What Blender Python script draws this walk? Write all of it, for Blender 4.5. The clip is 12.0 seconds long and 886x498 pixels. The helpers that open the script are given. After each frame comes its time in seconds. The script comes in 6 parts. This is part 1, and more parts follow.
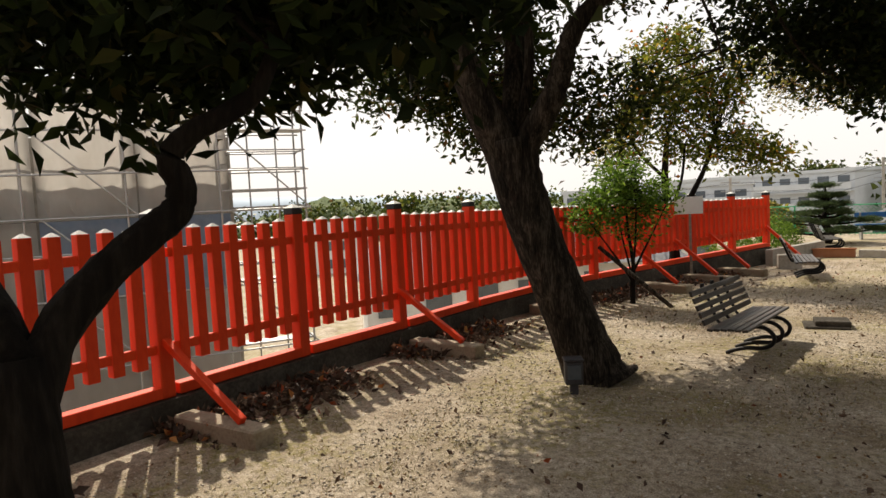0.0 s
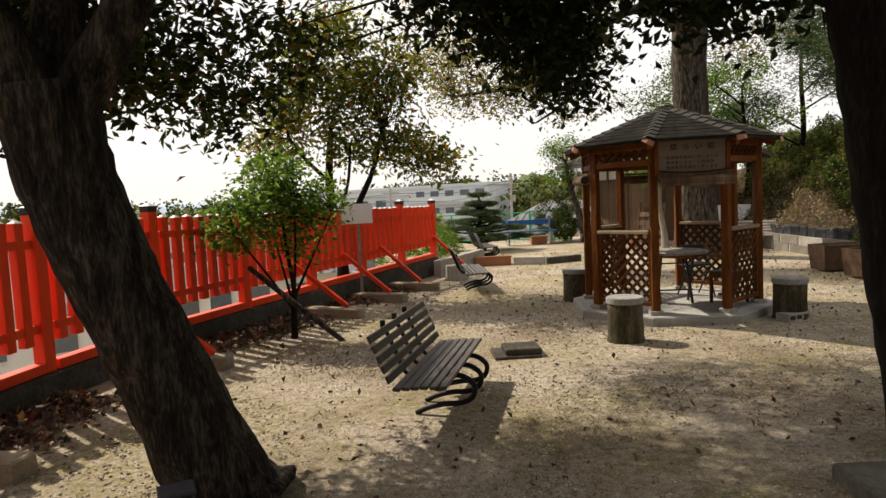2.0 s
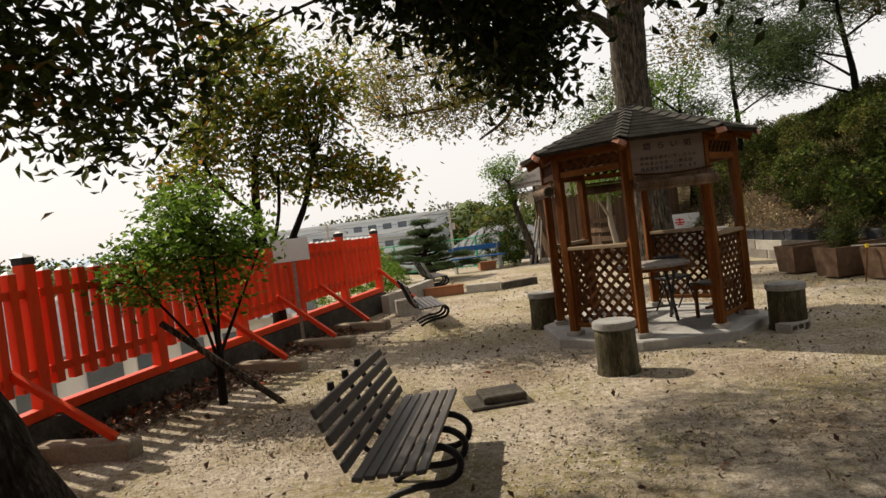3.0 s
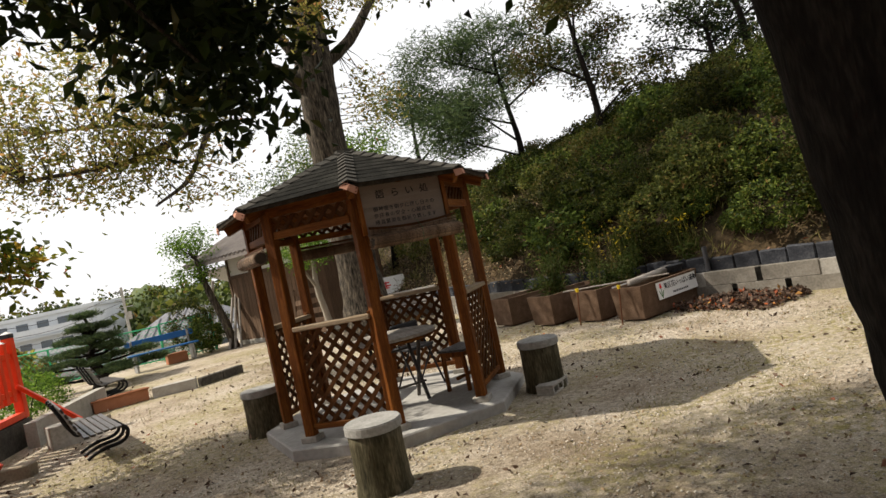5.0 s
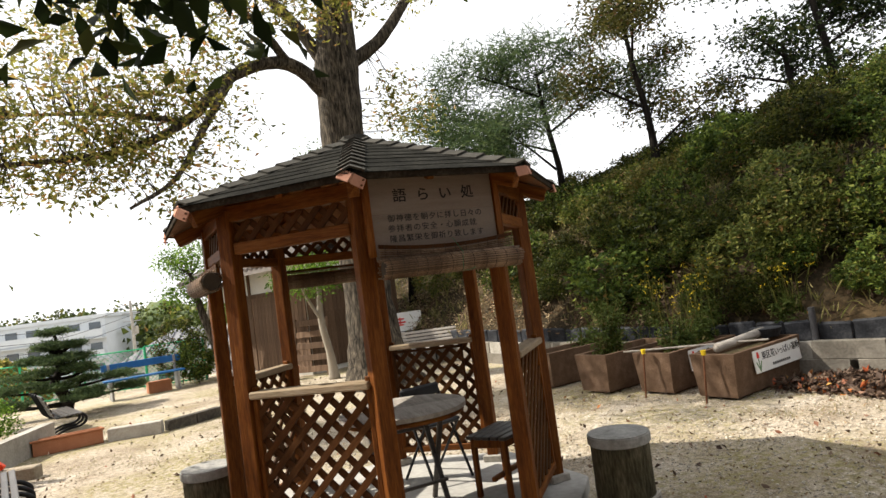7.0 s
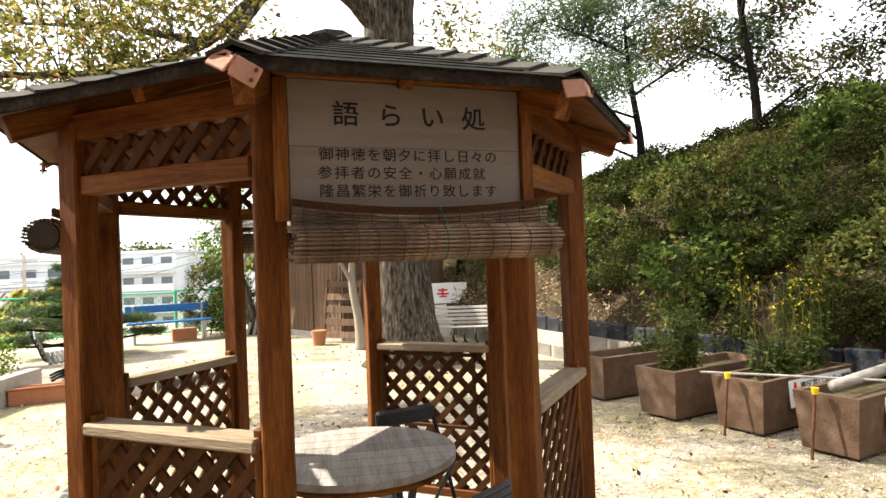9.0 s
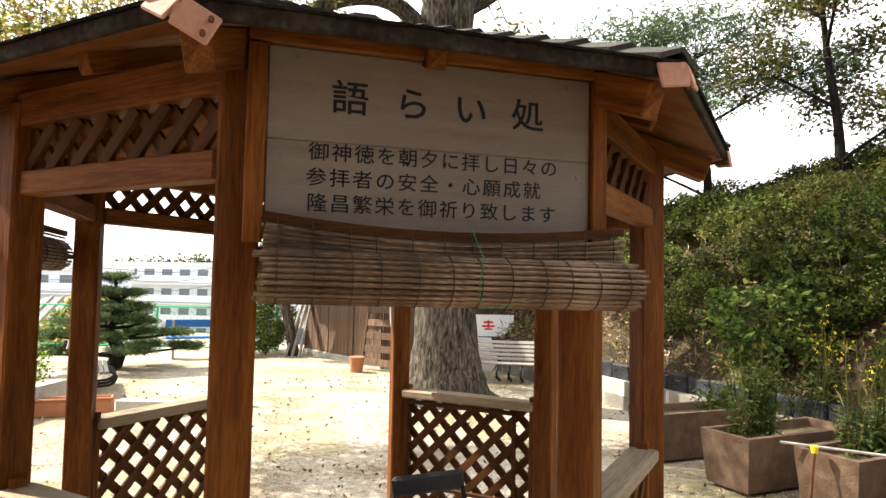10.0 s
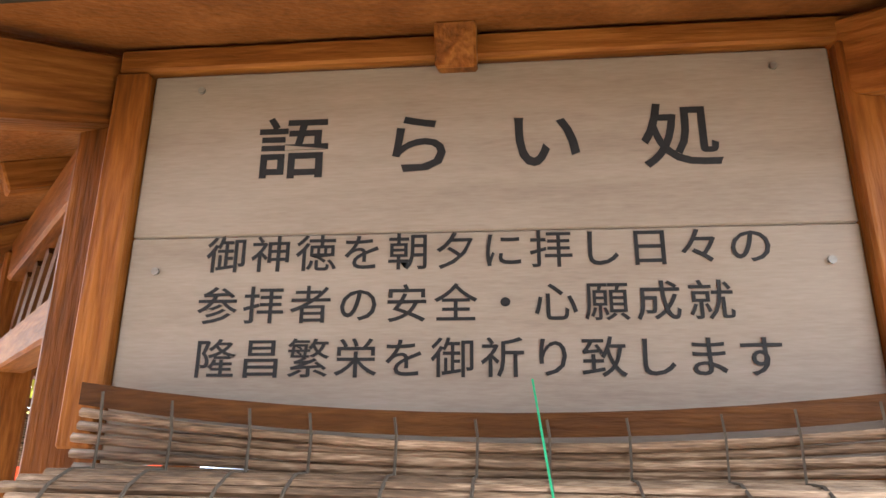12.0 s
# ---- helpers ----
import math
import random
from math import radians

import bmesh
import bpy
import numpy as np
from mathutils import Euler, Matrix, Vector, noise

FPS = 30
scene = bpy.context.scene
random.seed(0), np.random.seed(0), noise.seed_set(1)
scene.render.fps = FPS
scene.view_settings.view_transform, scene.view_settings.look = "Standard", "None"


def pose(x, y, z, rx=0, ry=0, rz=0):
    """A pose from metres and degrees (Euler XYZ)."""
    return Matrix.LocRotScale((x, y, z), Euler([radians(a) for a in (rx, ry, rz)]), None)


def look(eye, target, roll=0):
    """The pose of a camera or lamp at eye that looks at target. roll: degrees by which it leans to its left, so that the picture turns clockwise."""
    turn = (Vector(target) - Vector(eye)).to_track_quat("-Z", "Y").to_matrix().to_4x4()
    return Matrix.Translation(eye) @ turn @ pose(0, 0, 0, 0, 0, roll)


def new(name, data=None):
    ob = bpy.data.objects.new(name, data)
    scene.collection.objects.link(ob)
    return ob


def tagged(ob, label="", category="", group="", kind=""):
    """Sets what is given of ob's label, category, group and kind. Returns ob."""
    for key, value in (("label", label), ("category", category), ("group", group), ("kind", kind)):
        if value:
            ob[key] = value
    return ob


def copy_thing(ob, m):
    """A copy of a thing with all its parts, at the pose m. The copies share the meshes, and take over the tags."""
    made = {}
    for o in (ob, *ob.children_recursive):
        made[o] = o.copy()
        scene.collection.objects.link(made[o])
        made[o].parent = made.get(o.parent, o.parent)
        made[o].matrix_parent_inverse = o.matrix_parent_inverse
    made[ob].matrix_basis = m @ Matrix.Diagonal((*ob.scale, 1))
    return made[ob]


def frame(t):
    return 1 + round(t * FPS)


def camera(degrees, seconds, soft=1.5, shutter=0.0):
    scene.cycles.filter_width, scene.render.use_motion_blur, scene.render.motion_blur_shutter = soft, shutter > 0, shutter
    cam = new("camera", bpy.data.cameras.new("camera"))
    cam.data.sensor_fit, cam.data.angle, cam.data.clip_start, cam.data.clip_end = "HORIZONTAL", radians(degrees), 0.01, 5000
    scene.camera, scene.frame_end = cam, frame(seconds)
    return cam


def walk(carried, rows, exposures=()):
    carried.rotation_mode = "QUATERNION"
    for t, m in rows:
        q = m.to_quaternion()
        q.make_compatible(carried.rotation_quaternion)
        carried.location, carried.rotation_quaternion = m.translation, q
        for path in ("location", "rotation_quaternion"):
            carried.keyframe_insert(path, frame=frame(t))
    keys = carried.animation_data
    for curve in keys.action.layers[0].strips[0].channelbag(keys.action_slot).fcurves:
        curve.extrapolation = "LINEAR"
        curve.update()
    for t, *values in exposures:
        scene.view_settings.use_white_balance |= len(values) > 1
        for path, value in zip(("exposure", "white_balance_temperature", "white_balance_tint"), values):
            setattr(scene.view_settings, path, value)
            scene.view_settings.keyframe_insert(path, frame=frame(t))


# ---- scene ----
cam = camera(68.5, 12.0)
PATH = [
    (0, (-0.112, -0.21, 1.632), (-1.203, 1.461, 1.503), -3.0),
    (0.5, (-0.265, 0.336, 1.566), (-1.071, 2.156, 1.374), -3.5),
    (1, (-0.408, 0.967, 1.544), (-0.98, 2.874, 1.357), -4.3),
    (1.5, (-0.525, 1.588, 1.537), (-0.785, 3.56, 1.331), -5.8),
    (2, (-0.676, 2.076, 1.575), (-0.836, 4.064, 1.425), -2.8),
    (2.5, (-0.76, 2.646, 1.502), (-0.843, 4.644, 1.51), -9.6),
    (2.7, (-0.825, 2.873, 1.493), (-0.891, 4.871, 1.435), -7.7),
    (4.3, (-0.93, 4.293, 1.529), (-0.24, 6.169, 1.456), -8.7),
    (4.5, (-0.909, 4.446, 1.537), (-0.092, 6.272, 1.504), -5.8),
    (5, (-0.78, 4.807, 1.5), (0.164, 6.57, 1.497), -11.9),
    (5.5, (-0.624, 5.237, 1.463), (0.373, 6.971, 1.443), -10.2),
    (6, (-0.428, 5.648, 1.521), (0.671, 7.318, 1.473), -6.5),
    (6.5, (-0.177, 6.149, 1.535), (0.835, 7.867, 1.679), -13.0),
    (6.7, (-0.113, 6.352, 1.527), (0.856, 8.097, 1.642), -9.7),
    (8.3, (0.63, 7.47, 1.6), (1.448, 9.292, 1.702), -5.3),
    (8.5, (0.71, 7.604, 1.595), (1.538, 9.422, 1.675), -2.9),
    (9, (0.975, 7.89, 1.61), (1.692, 9.757, 1.634), -2.2),
    (9.5, (1.102, 8.162, 1.606), (1.683, 10.075, 1.66), -0.2),
    (10, (1.217, 8.414, 1.65), (1.787, 10.328, 1.759), 1.1),
    (10.5, (1.373, 8.61, 1.668), (1.731, 10.568, 1.878), -1.2),
    (11, (1.480, 8.828, 1.700), (1.614, 10.80, 2.008), -1.0),
    (11.5, (1.559, 9.047, 1.719), (1.659, 10.987, 2.190), -0.4),
    (12, (1.646, 9.167, 1.740), (1.464, 11.077, 2.306), 0.4),
]
walk(cam, [(t, look(eye, target, roll)) for t, eye, target, roll in PATH], [(0, 0.25, 6950, 12), (0.5, -0.08, 6950, 12), (1, 0.02, 6950, 12), (1.5, 0.15, 6950, 12), (2, 0.28, 6950, 12), (2.5, 0.22, 6950, 12), (4.5, 0.02, 6850, 12), (5, 0.42, 6600, 11), (5.5, 0.6, 6500, 10), (6.5, 0.78, 6500, 10), (8.5, 1.5, 6500, 10), (9.5, 1.8, 6500, 10), (10.5, 1.74, 6400, 10), (11, 1.7, 6200, 10), (11.5, 2.85, 6050, 10), (12, 3.82, 5950, 10)])

# ---- light ----
SUN_DIR = Vector((-0.80, 0.58, 0.98)).normalized()
world = bpy.data.worlds.new("world")
scene.world = world
world.use_nodes = True
wn = world.node_tree
sky = wn.nodes.new("ShaderNodeTexSky")
sky.sky_type, sky.sun_disc = "NISHITA", False
sky.sun_elevation = math.asin(SUN_DIR.z)
sky.sun_rotation = math.atan2(SUN_DIR.x, SUN_DIR.y)
sky.air_density, sky.dust_density, sky.ozone_density = 1.0, 3.5, 1.0
haze = wn.nodes.new("ShaderNodeMix")  # thin bright cloud over the whole sky
haze.data_type = "RGBA"
haze.inputs[0].default_value = 0.85
haze.inputs[7].default_value = (9.5, 9.55, 9.6, 1)
wn.links.new(sky.outputs[0], haze.inputs[6])
wn.links.new(haze.outputs[2], wn.nodes["Background"].inputs[0])
wn.nodes["Background"].inputs[1].default_value = 0.097
sun = new("sun", bpy.data.lights.new("sun", "SUN"))
sun.data.energy, sun.data.angle, sun.data.color = 5.0, radians(0.6), (1.0, 0.93, 0.80)
sun.matrix_world = look(SUN_DIR * 60, (0, 0, 0))


# ---- materials ----
def material(name, cols, scale=6.0, rough=0.8, metal=0.0, bump=0.3, grain=0.0, stretch=(1, 1, 1), random=0.0, island=0.0, detail_scale=None, spec=0.12, through_light=0.0, coord="Object", spanned=0.4):
    m = bpy.data.materials.new(name)
    m.use_nodes = True
    nt = m.node_tree
    b = nt.nodes["Principled BSDF"]
    N, L = nt.nodes.new, nt.links.new
    tc = N("ShaderNodeTexCoord")
    mp = N("ShaderNodeMapping")
    mp.inputs["Scale"].default_value = stretch
    L(tc.outputs[coord], mp.inputs[0])
    n1 = N("ShaderNodeTexNoise")
    n1.inputs["Scale"].default_value, n1.inputs["Detail"].default_value, n1.inputs["Roughness"].default_value = scale, 6, 0.62
    L(mp.outputs[0], n1.inputs[0])
    n2 = N("ShaderNodeTexNoise")
    n2.inputs["Scale"].default_value, n2.inputs["Detail"].default_value = (detail_scale or scale * 9), 4
    L(mp.outputs[0], n2.inputs[0])
    mix = N("ShaderNodeMix")
    mix.data_type = "FLOAT"
    mix.inputs[0].default_value = 0.38
    L(n1.outputs[0], mix.inputs[2]), L(n2.outputs[0], mix.inputs[3])
    ramp = N("ShaderNodeValToRGB")
    e = ramp.color_ramp.elements
    while len(e) < len(cols):
        e.new(0.5)
    for i, c in enumerate(cols):
        e[i].position = 0.5 + spanned * (i / max(1, len(cols) - 1) - 0.5)
        e[i].color = (*c, 1)
    L(mix.outputs[0], ramp.inputs[0])
    out = ramp.outputs[0]
    if random or island:
        src = N("ShaderNodeObjectInfo").outputs["Random"] if random else N("ShaderNodeNewGeometry").outputs["Random Per Island"]
        amt = random or island
        mr = N("ShaderNodeMapRange")
        mr.inputs[3].default_value, mr.inputs[4].default_value = 1 - amt, 1 + amt
        L(src, mr.inputs[0])
        hs = N("ShaderNodeHueSaturation")
        L(mr.outputs[0], hs.inputs["Value"]), L(out, hs.inputs["Color"])
        out = hs.outputs[0]
    L(out, b.inputs["Base Color"])
    b.inputs["Roughness"].default_value, b.inputs["Metallic"].default_value = rough, metal
    b.inputs["Specular IOR Level"].default_value = spec
    if bump:
        bp = N("ShaderNodeBump")
        bp.inputs["Strength"].default_value, bp.inputs["Distance"].default_value = bump, 0.02
        L(mix.outputs[0], bp.inputs["Height"]), L(bp.outputs[0], b.inputs["Normal"])
    if through_light:
        tr = N("ShaderNodeBsdfTranslucent")
        L(out, tr.inputs[0])
        ms = N("ShaderNodeMixShader")
        ms.inputs[0].default_value = through_light
        L(b.outputs[0], ms.inputs[1]), L(tr.outputs[0], ms.inputs[2])
        L(ms.outputs[0], nt.nodes["Material Output"].inputs[0])
    return m


def leaf_material(name, cols, gloss=0.45, through_light=0.35, vary=0.0):
    m = bpy.data.materials.new(name)
    m.use_nodes = True
    nt = m.node_tree
    b = nt.nodes["Principled BSDF"]
    N, L = nt.nodes.new, nt.links.new
    g = N("ShaderNodeNewGeometry")
    ramp = N("ShaderNodeValToRGB")
    e = ramp.color_ramp.elements
    while len(e) < len(cols):
        e.new(0.5)
    for i, (p, c) in enumerate(cols):
        e[i].position, e[i].color = p, (*c, 1)
    L(g.outputs["Random Per Island"], ramp.inputs[0])
    nz = N("ShaderNodeTexNoise")
    nz.inputs["Scale"].default_value = 1.3
    mr = N("ShaderNodeMapRange")
    mr.inputs[3].default_value, mr.inputs[4].default_value = 0.7, 1.3
    L(N("ShaderNodeTexCoord").outputs["Object"], nz.inputs[0]), L(nz.outputs[0], mr.inputs[0])
    hs = N("ShaderNodeHueSaturation")
    L(mr.outputs[0], hs.inputs["Value"]), L(ramp.outputs[0], hs.inputs["Color"])
    if vary:  # plants of one kind differ from each other
        mo = N("ShaderNodeMapRange")
        mo.inputs[3].default_value, mo.inputs[4].default_value = 1 - vary, 1 + vary
        hm = N("ShaderNodeMapRange")
        hm.inputs[3].default_value, hm.inputs[4].default_value = 0.475, 0.515
        info = N("ShaderNodeObjectInfo")
        h2 = N("ShaderNodeHueSaturation")
        L(info.outputs["Random"], mo.inputs[0]), L(info.outputs["Random"], hm.inputs[0])
        L(mo.outputs[0], h2.inputs["Value"]), L(hm.outputs[0], h2.inputs["Hue"])
        L(hs.outputs[0], h2.inputs["Color"])
        hs = h2
    L(hs.outputs[0], b.inputs["Base Color"])
    b.inputs["Roughness"].default_value = gloss
    b.inputs["Specular IOR Level"].default_value = 0.1
    tr = N("ShaderNodeBsdfTranslucent")
    L(hs.outputs[0], tr.inputs[0])
    ms = N("ShaderNodeMixShader")
    ms.inputs[0].default_value = through_light
    L(b.outputs[0], ms.inputs[1]), L(tr.outputs[0], ms.inputs[2])
    L(ms.outputs[0], nt.nodes["Material Output"].inputs[0])
    return m


def ground_material():
    m = bpy.data.materials.new("sandy_ground")
    m.use_nodes = True
    nt = m.node_tree
    b = nt.nodes["Principled BSDF"]
    N, L = nt.nodes.new, nt.links.new
    tc = N("ShaderNodeTexCoord")

    def nz(scale, detail=6, rough=0.6):
        n = N("ShaderNodeTexNoise")
        n.inputs["Scale"].default_value, n.inputs["Detail"].default_value, n.inputs["Roughness"].default_value = scale, detail, rough
        L(tc.outputs["Object"], n.inputs[0])
        return n.outputs[0]

    def rmp(src, stops):
        r = N("ShaderNodeValToRGB")
        e = r.color_ramp.elements
        while len(e) < len(stops):
            e.new(0.5)
        for i, (p, c) in enumerate(stops):
            e[i].position, e[i].color = p, (*c, 1)
        L(src, r.inputs[0])
        return r.outputs[0]

    def mixc(f, a, c):
        x = N("ShaderNodeMix")
        x.data_type = "RGBA"
        L(f, x.inputs[0]), L(a, x.inputs[6]), L(c, x.inputs[7])
        return x.outputs[2]

    sand = rmp(nz(95, 8, 0.75), [(0.3, (0.10, 0.082, 0.064)), (0.45, (0.34, 0.295, 0.24)), (0.56, (0.54, 0.485, 0.41)), (0.68, (0.76, 0.71, 0.63))])
    damp = rmp(nz(0.9, 7), [(0.36, (0.56, 0.51, 0.45)), (0.5, (0.88, 0.86, 0.82)), (0.62, (1, 1, 1))])
    mul = N("ShaderNodeMix")
    mul.data_type, mul.blend_type = "RGBA", "MULTIPLY"
    mul.inputs[0].default_value = 1
    L(sand, mul.inputs[6]), L(damp, mul.inputs[7])
    mott = rmp(nz(17, 7, 0.72), [(0.36, (0.52, 0.48, 0.43)), (0.5, (0.92, 0.90, 0.87)), (0.6, (1.12, 1.1, 1.07))])
    mul2 = N("ShaderNodeMix")
    mul2.data_type, mul2.blend_type = "RGBA", "MULTIPLY"
    mul2.inputs[0].default_value = 1
    L(mul.outputs[2], mul2.inputs[6]), L(mott, mul2.inputs[7])
    mul = mul2
    grass = rmp(nz(60, 6, 0.7), [(0.32, (0.07, 0.070, 0.024)), (0.5, (0.22, 0.19, 0.075)), (0.68, (0.42, 0.36, 0.18))])
    cov = N("ShaderNodeMath")
    cov.operation = "MULTIPLY"
    L(rmp(nz(0.55, 5, 0.6), [(0.45, (0, 0, 0)), (0.58, (1, 1, 1))]), cov.inputs[0])
    L(rmp(nz(14, 5, 0.7), [(0.42, (0, 0, 0)), (0.6, (1, 1, 1))]), cov.inputs[1])
    L(mixc(cov.outputs[0], mul.outputs[2], grass), b.inputs["Base Color"])
    b.inputs["Roughness"].default_value, b.inputs["Specular IOR Level"].default_value = 0.95, 0.15
    bp = N("ShaderNodeBump")
    bp.inputs["Strength"].default_value, bp.inputs["Distance"].default_value = 0.9, 0.012
    L(nz(70, 8, 0.8), bp.inputs["Height"])
    bp2 = N("ShaderNodeBump")
    bp2.inputs["Strength"].default_value, bp2.inputs["Distance"].default_value = 0.6, 0.05
    L(nz(5, 5, 0.6), bp2.inputs["Height"]), L(bp.outputs[0], bp2.inputs["Normal"]), L(bp2.outputs[0], b.inputs["Normal"])
    return m


SAND = ground_material()
RED = material("vermilion_paint", [(0.55, 0.035, 0.010), (0.68, 0.055, 0.014), (0.74, 0.075, 0.02)], 3, 0.45, bump=0.08, stretch=(1, 1, 0.4), random=0.08, spec=0.2)
CAP = material("black_cap", [(0.02, 0.02, 0.022), (0.05, 0.05, 0.055)], 12, 0.4)
# sunlight on the fence's picket tops is put into this pale colour
PALE_SUNLIT_TOP = material("pale_sunlit_top", [(0.62, 0.61, 0.58), (0.75, 0.74, 0.71)], 20, 0.5, bump=0.1)
CONC = material("old_concrete", [(0.20, 0.185, 0.16), (0.33, 0.31, 0.275), (0.42, 0.40, 0.36)], 4, 0.9, bump=0.5, random=0.1)
CONC_DARK = material("dark_concrete", [(0.025, 0.022, 0.018), (0.06, 0.053, 0.044), (0.12, 0.108, 0.09)], 3.5, 0.92, bump=0.6)
CONC_SLEEPER = material("sleeper_concrete", [(0.17, 0.135, 0.095), (0.28, 0.235, 0.175), (0.38, 0.33, 0.26)], 5, 0.9, bump=0.4, random=0.1)
DAMP_CONC = material("damp_concrete", [(0.06, 0.056, 0.046), (0.13, 0.122, 0.10), (0.21, 0.195, 0.165)], 3, 0.9, bump=0.5)
SLABM = material("slab_concrete", [(0.24, 0.23, 0.215), (0.33, 0.32, 0.30), (0.42, 0.41, 0.385)], 2.5, 0.85, bump=0.25)
WOOD = material("stained_cedar", [(0.055, 0.016, 0.003), (0.135, 0.042, 0.0065), (0.22, 0.080, 0.015)], 3, 0.6, spanned=0.3, bump=0.35, stretch=(7, 7, 0.7), random=0.16, detail_scale=22)
WOOD_H = material("stained_cedar_rail", [(0.060, 0.018, 0.0035), (0.145, 0.047, 0.0078), (0.23, 0.088, 0.018)], 3, 0.6, spanned=0.3, bump=0.35, stretch=(0.7, 7, 7), random=0.16, detail_scale=22)
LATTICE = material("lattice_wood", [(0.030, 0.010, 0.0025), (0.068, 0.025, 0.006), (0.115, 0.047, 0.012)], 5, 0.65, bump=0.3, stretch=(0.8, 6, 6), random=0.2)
SILVER_WOOD = material("weathered_wood", [(0.16, 0.14, 0.12), (0.30, 0.27, 0.24), (0.42, 0.39, 0.35)], 3, 0.8, bump=0.5, stretch=(0.5, 8, 8), random=0.18, detail_scale=25)
DARK_WOOD = material("dark_bench_wood", [(0.014, 0.011, 0.0095), (0.034, 0.027, 0.022), (0.085, 0.072, 0.062)], 4, 0.42, bump=0.25, spec=0.55, stretch=(8, 0.6, 8), random=0.2)
PALE_BENCH = material("grey_bench_wood", [(0.20, 0.17, 0.15), (0.32, 0.29, 0.26), (0.42, 0.39, 0.36)], 4, 0.7, bump=0.4, stretch=(8, 0.6, 8), random=0.2)
IRON = material("cast_iron", [(0.012, 0.012, 0.013), (0.03, 0.03, 0.032)], 20, 0.45, metal=0.3, bump=0.2)
SHINGLE = material("roof_shingle", [(0.007, 0.007, 0.006), (0.016, 0.0155, 0.0135), (0.040, 0.039, 0.033)], 6, 0.98, bump=0.8, random=0.25, spec=0.03)
HIP = material("hip_shingle", [(0.03, 0.028, 0.024), (0.075, 0.07, 0.06)], 8, 0.9, bump=0.6, random=0.2)
SOFFIT = material("soffit_boards", [(0.080, 0.025, 0.006), (0.155, 0.054, 0.013), (0.24, 0.094, 0.028)], 3, 0.6, bump=0.3, stretch=(4, 4, 4))
EAVE = material("mossy_eave_edge", [(0.010, 0.008, 0.006), (0.028, 0.021, 0.015), (0.065, 0.055, 0.040)], 7, 0.95, bump=0.7, spec=0.05)
PLATE = material("pink_rafter_end", [(0.42, 0.20, 0.135), (0.52, 0.28, 0.20)], 9, 0.7, bump=0.2)
SIGNW = material("sign_plywood", [(0.140, 0.108, 0.086), (0.205, 0.168, 0.139), (0.26, 0.222, 0.188)], 3.0, 0.5, bump=0.06, stretch=(0.8, 6, 7), detail_scale=70, spanned=0.62)
INK = material("black_paint", [(0.012, 0.012, 0.014), (0.02, 0.02, 0.022)], 20, 0.45, bump=0)
REED = material("reed_blind", [(0.024, 0.013, 0.0075), (0.145, 0.090, 0.053), (0.36, 0.25, 0.165)], 9, 0.5, spec=0.2, spanned=0.3, bump=0.4, stretch=(0.6, 6, 6), random=0.3)
CORD = material("blind_cord", [(0.05, 0.04, 0.032), (0.08, 0.065, 0.05)], 20, 0.9, bump=0)
GREEN_CORD = material("green_cord", [(0.02, 0.22, 0.10), (0.03, 0.28, 0.13)], 20, 0.7, bump=0)
STEEL = material("screw_steel", [(0.16, 0.15, 0.14), (0.25, 0.24, 0.23)], 30, 0.5, metal=0.6, bump=0)
LOGM = material("faux_log", [(0.020, 0.018, 0.010), (0.065, 0.057, 0.033), (0.15, 0.128, 0.085)], 3, 0.85, spanned=0.28, bump=0.8, stretch=(3, 3, 0.6))
LOGTOP = material("faux_log_top", [(0.13, 0.13, 0.12), (0.27, 0.265, 0.25), (0.40, 0.39, 0.37)], 5, 0.8, bump=0.3)
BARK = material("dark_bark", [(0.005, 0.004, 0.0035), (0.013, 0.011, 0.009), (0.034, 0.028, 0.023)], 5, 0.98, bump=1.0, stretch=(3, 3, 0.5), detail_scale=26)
BARK_GREY = material("grey_bark", [(0.009, 0.0075, 0.006), (0.038, 0.032, 0.025), (0.074, 0.061, 0.046), (0.135, 0.112, 0.086)], 7, 0.95, bump=1.0, stretch=(3.2, 3.2, 0.55), detail_scale=16, spanned=0.22)
BARK_PALE = material("pale_bark", [(0.22, 0.19, 0.15), (0.34, 0.30, 0.25)], 8, 0.9, bump=0.6, stretch=(3, 3, 0.6))
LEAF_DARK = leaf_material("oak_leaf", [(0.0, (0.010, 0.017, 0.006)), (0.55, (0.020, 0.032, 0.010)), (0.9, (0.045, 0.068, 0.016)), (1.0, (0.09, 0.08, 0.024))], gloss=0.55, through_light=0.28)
LEAF_OAK = leaf_material("leaning_oak_leaf", [(0.0, (0.016, 0.026, 0.008)), (0.5, (0.040, 0.056, 0.014)), (0.85, (0.085, 0.105, 0.024)), (0.95, (0.13, 0.12, 0.03)), (1.0, (0.20, 0.09, 0.03))], gloss=0.5, through_light=0.45)
LEAF_MIX = leaf_material("turning_leaf", [(0.0, (0.035, 0.055, 0.010)), (0.45, (0.11, 0.14, 0.022)), (0.85, (0.26, 0.25, 0.035)), (0.95, (0.34, 0.20, 0.03)), (1.0, (0.34, 0.08, 0.015))], through_light=0.65)
LEAF_BRIGHT = leaf_material("fresh_leaf", [(0.0, (0.05, 0.10, 0.014)), (0.6, (0.11, 0.20, 0.025)), (1.0, (0.22, 0.33, 0.05))], through_light=0.55)
LEAF_GOLD = leaf_material("camphor_leaf", [(0.0, (0.07, 0.085, 0.02)), (0.4, (0.19, 0.19, 0.042)), (0.8, (0.33, 0.28, 0.08)), (1.0, (0.36, 0.18, 0.07))], through_light=0.65)
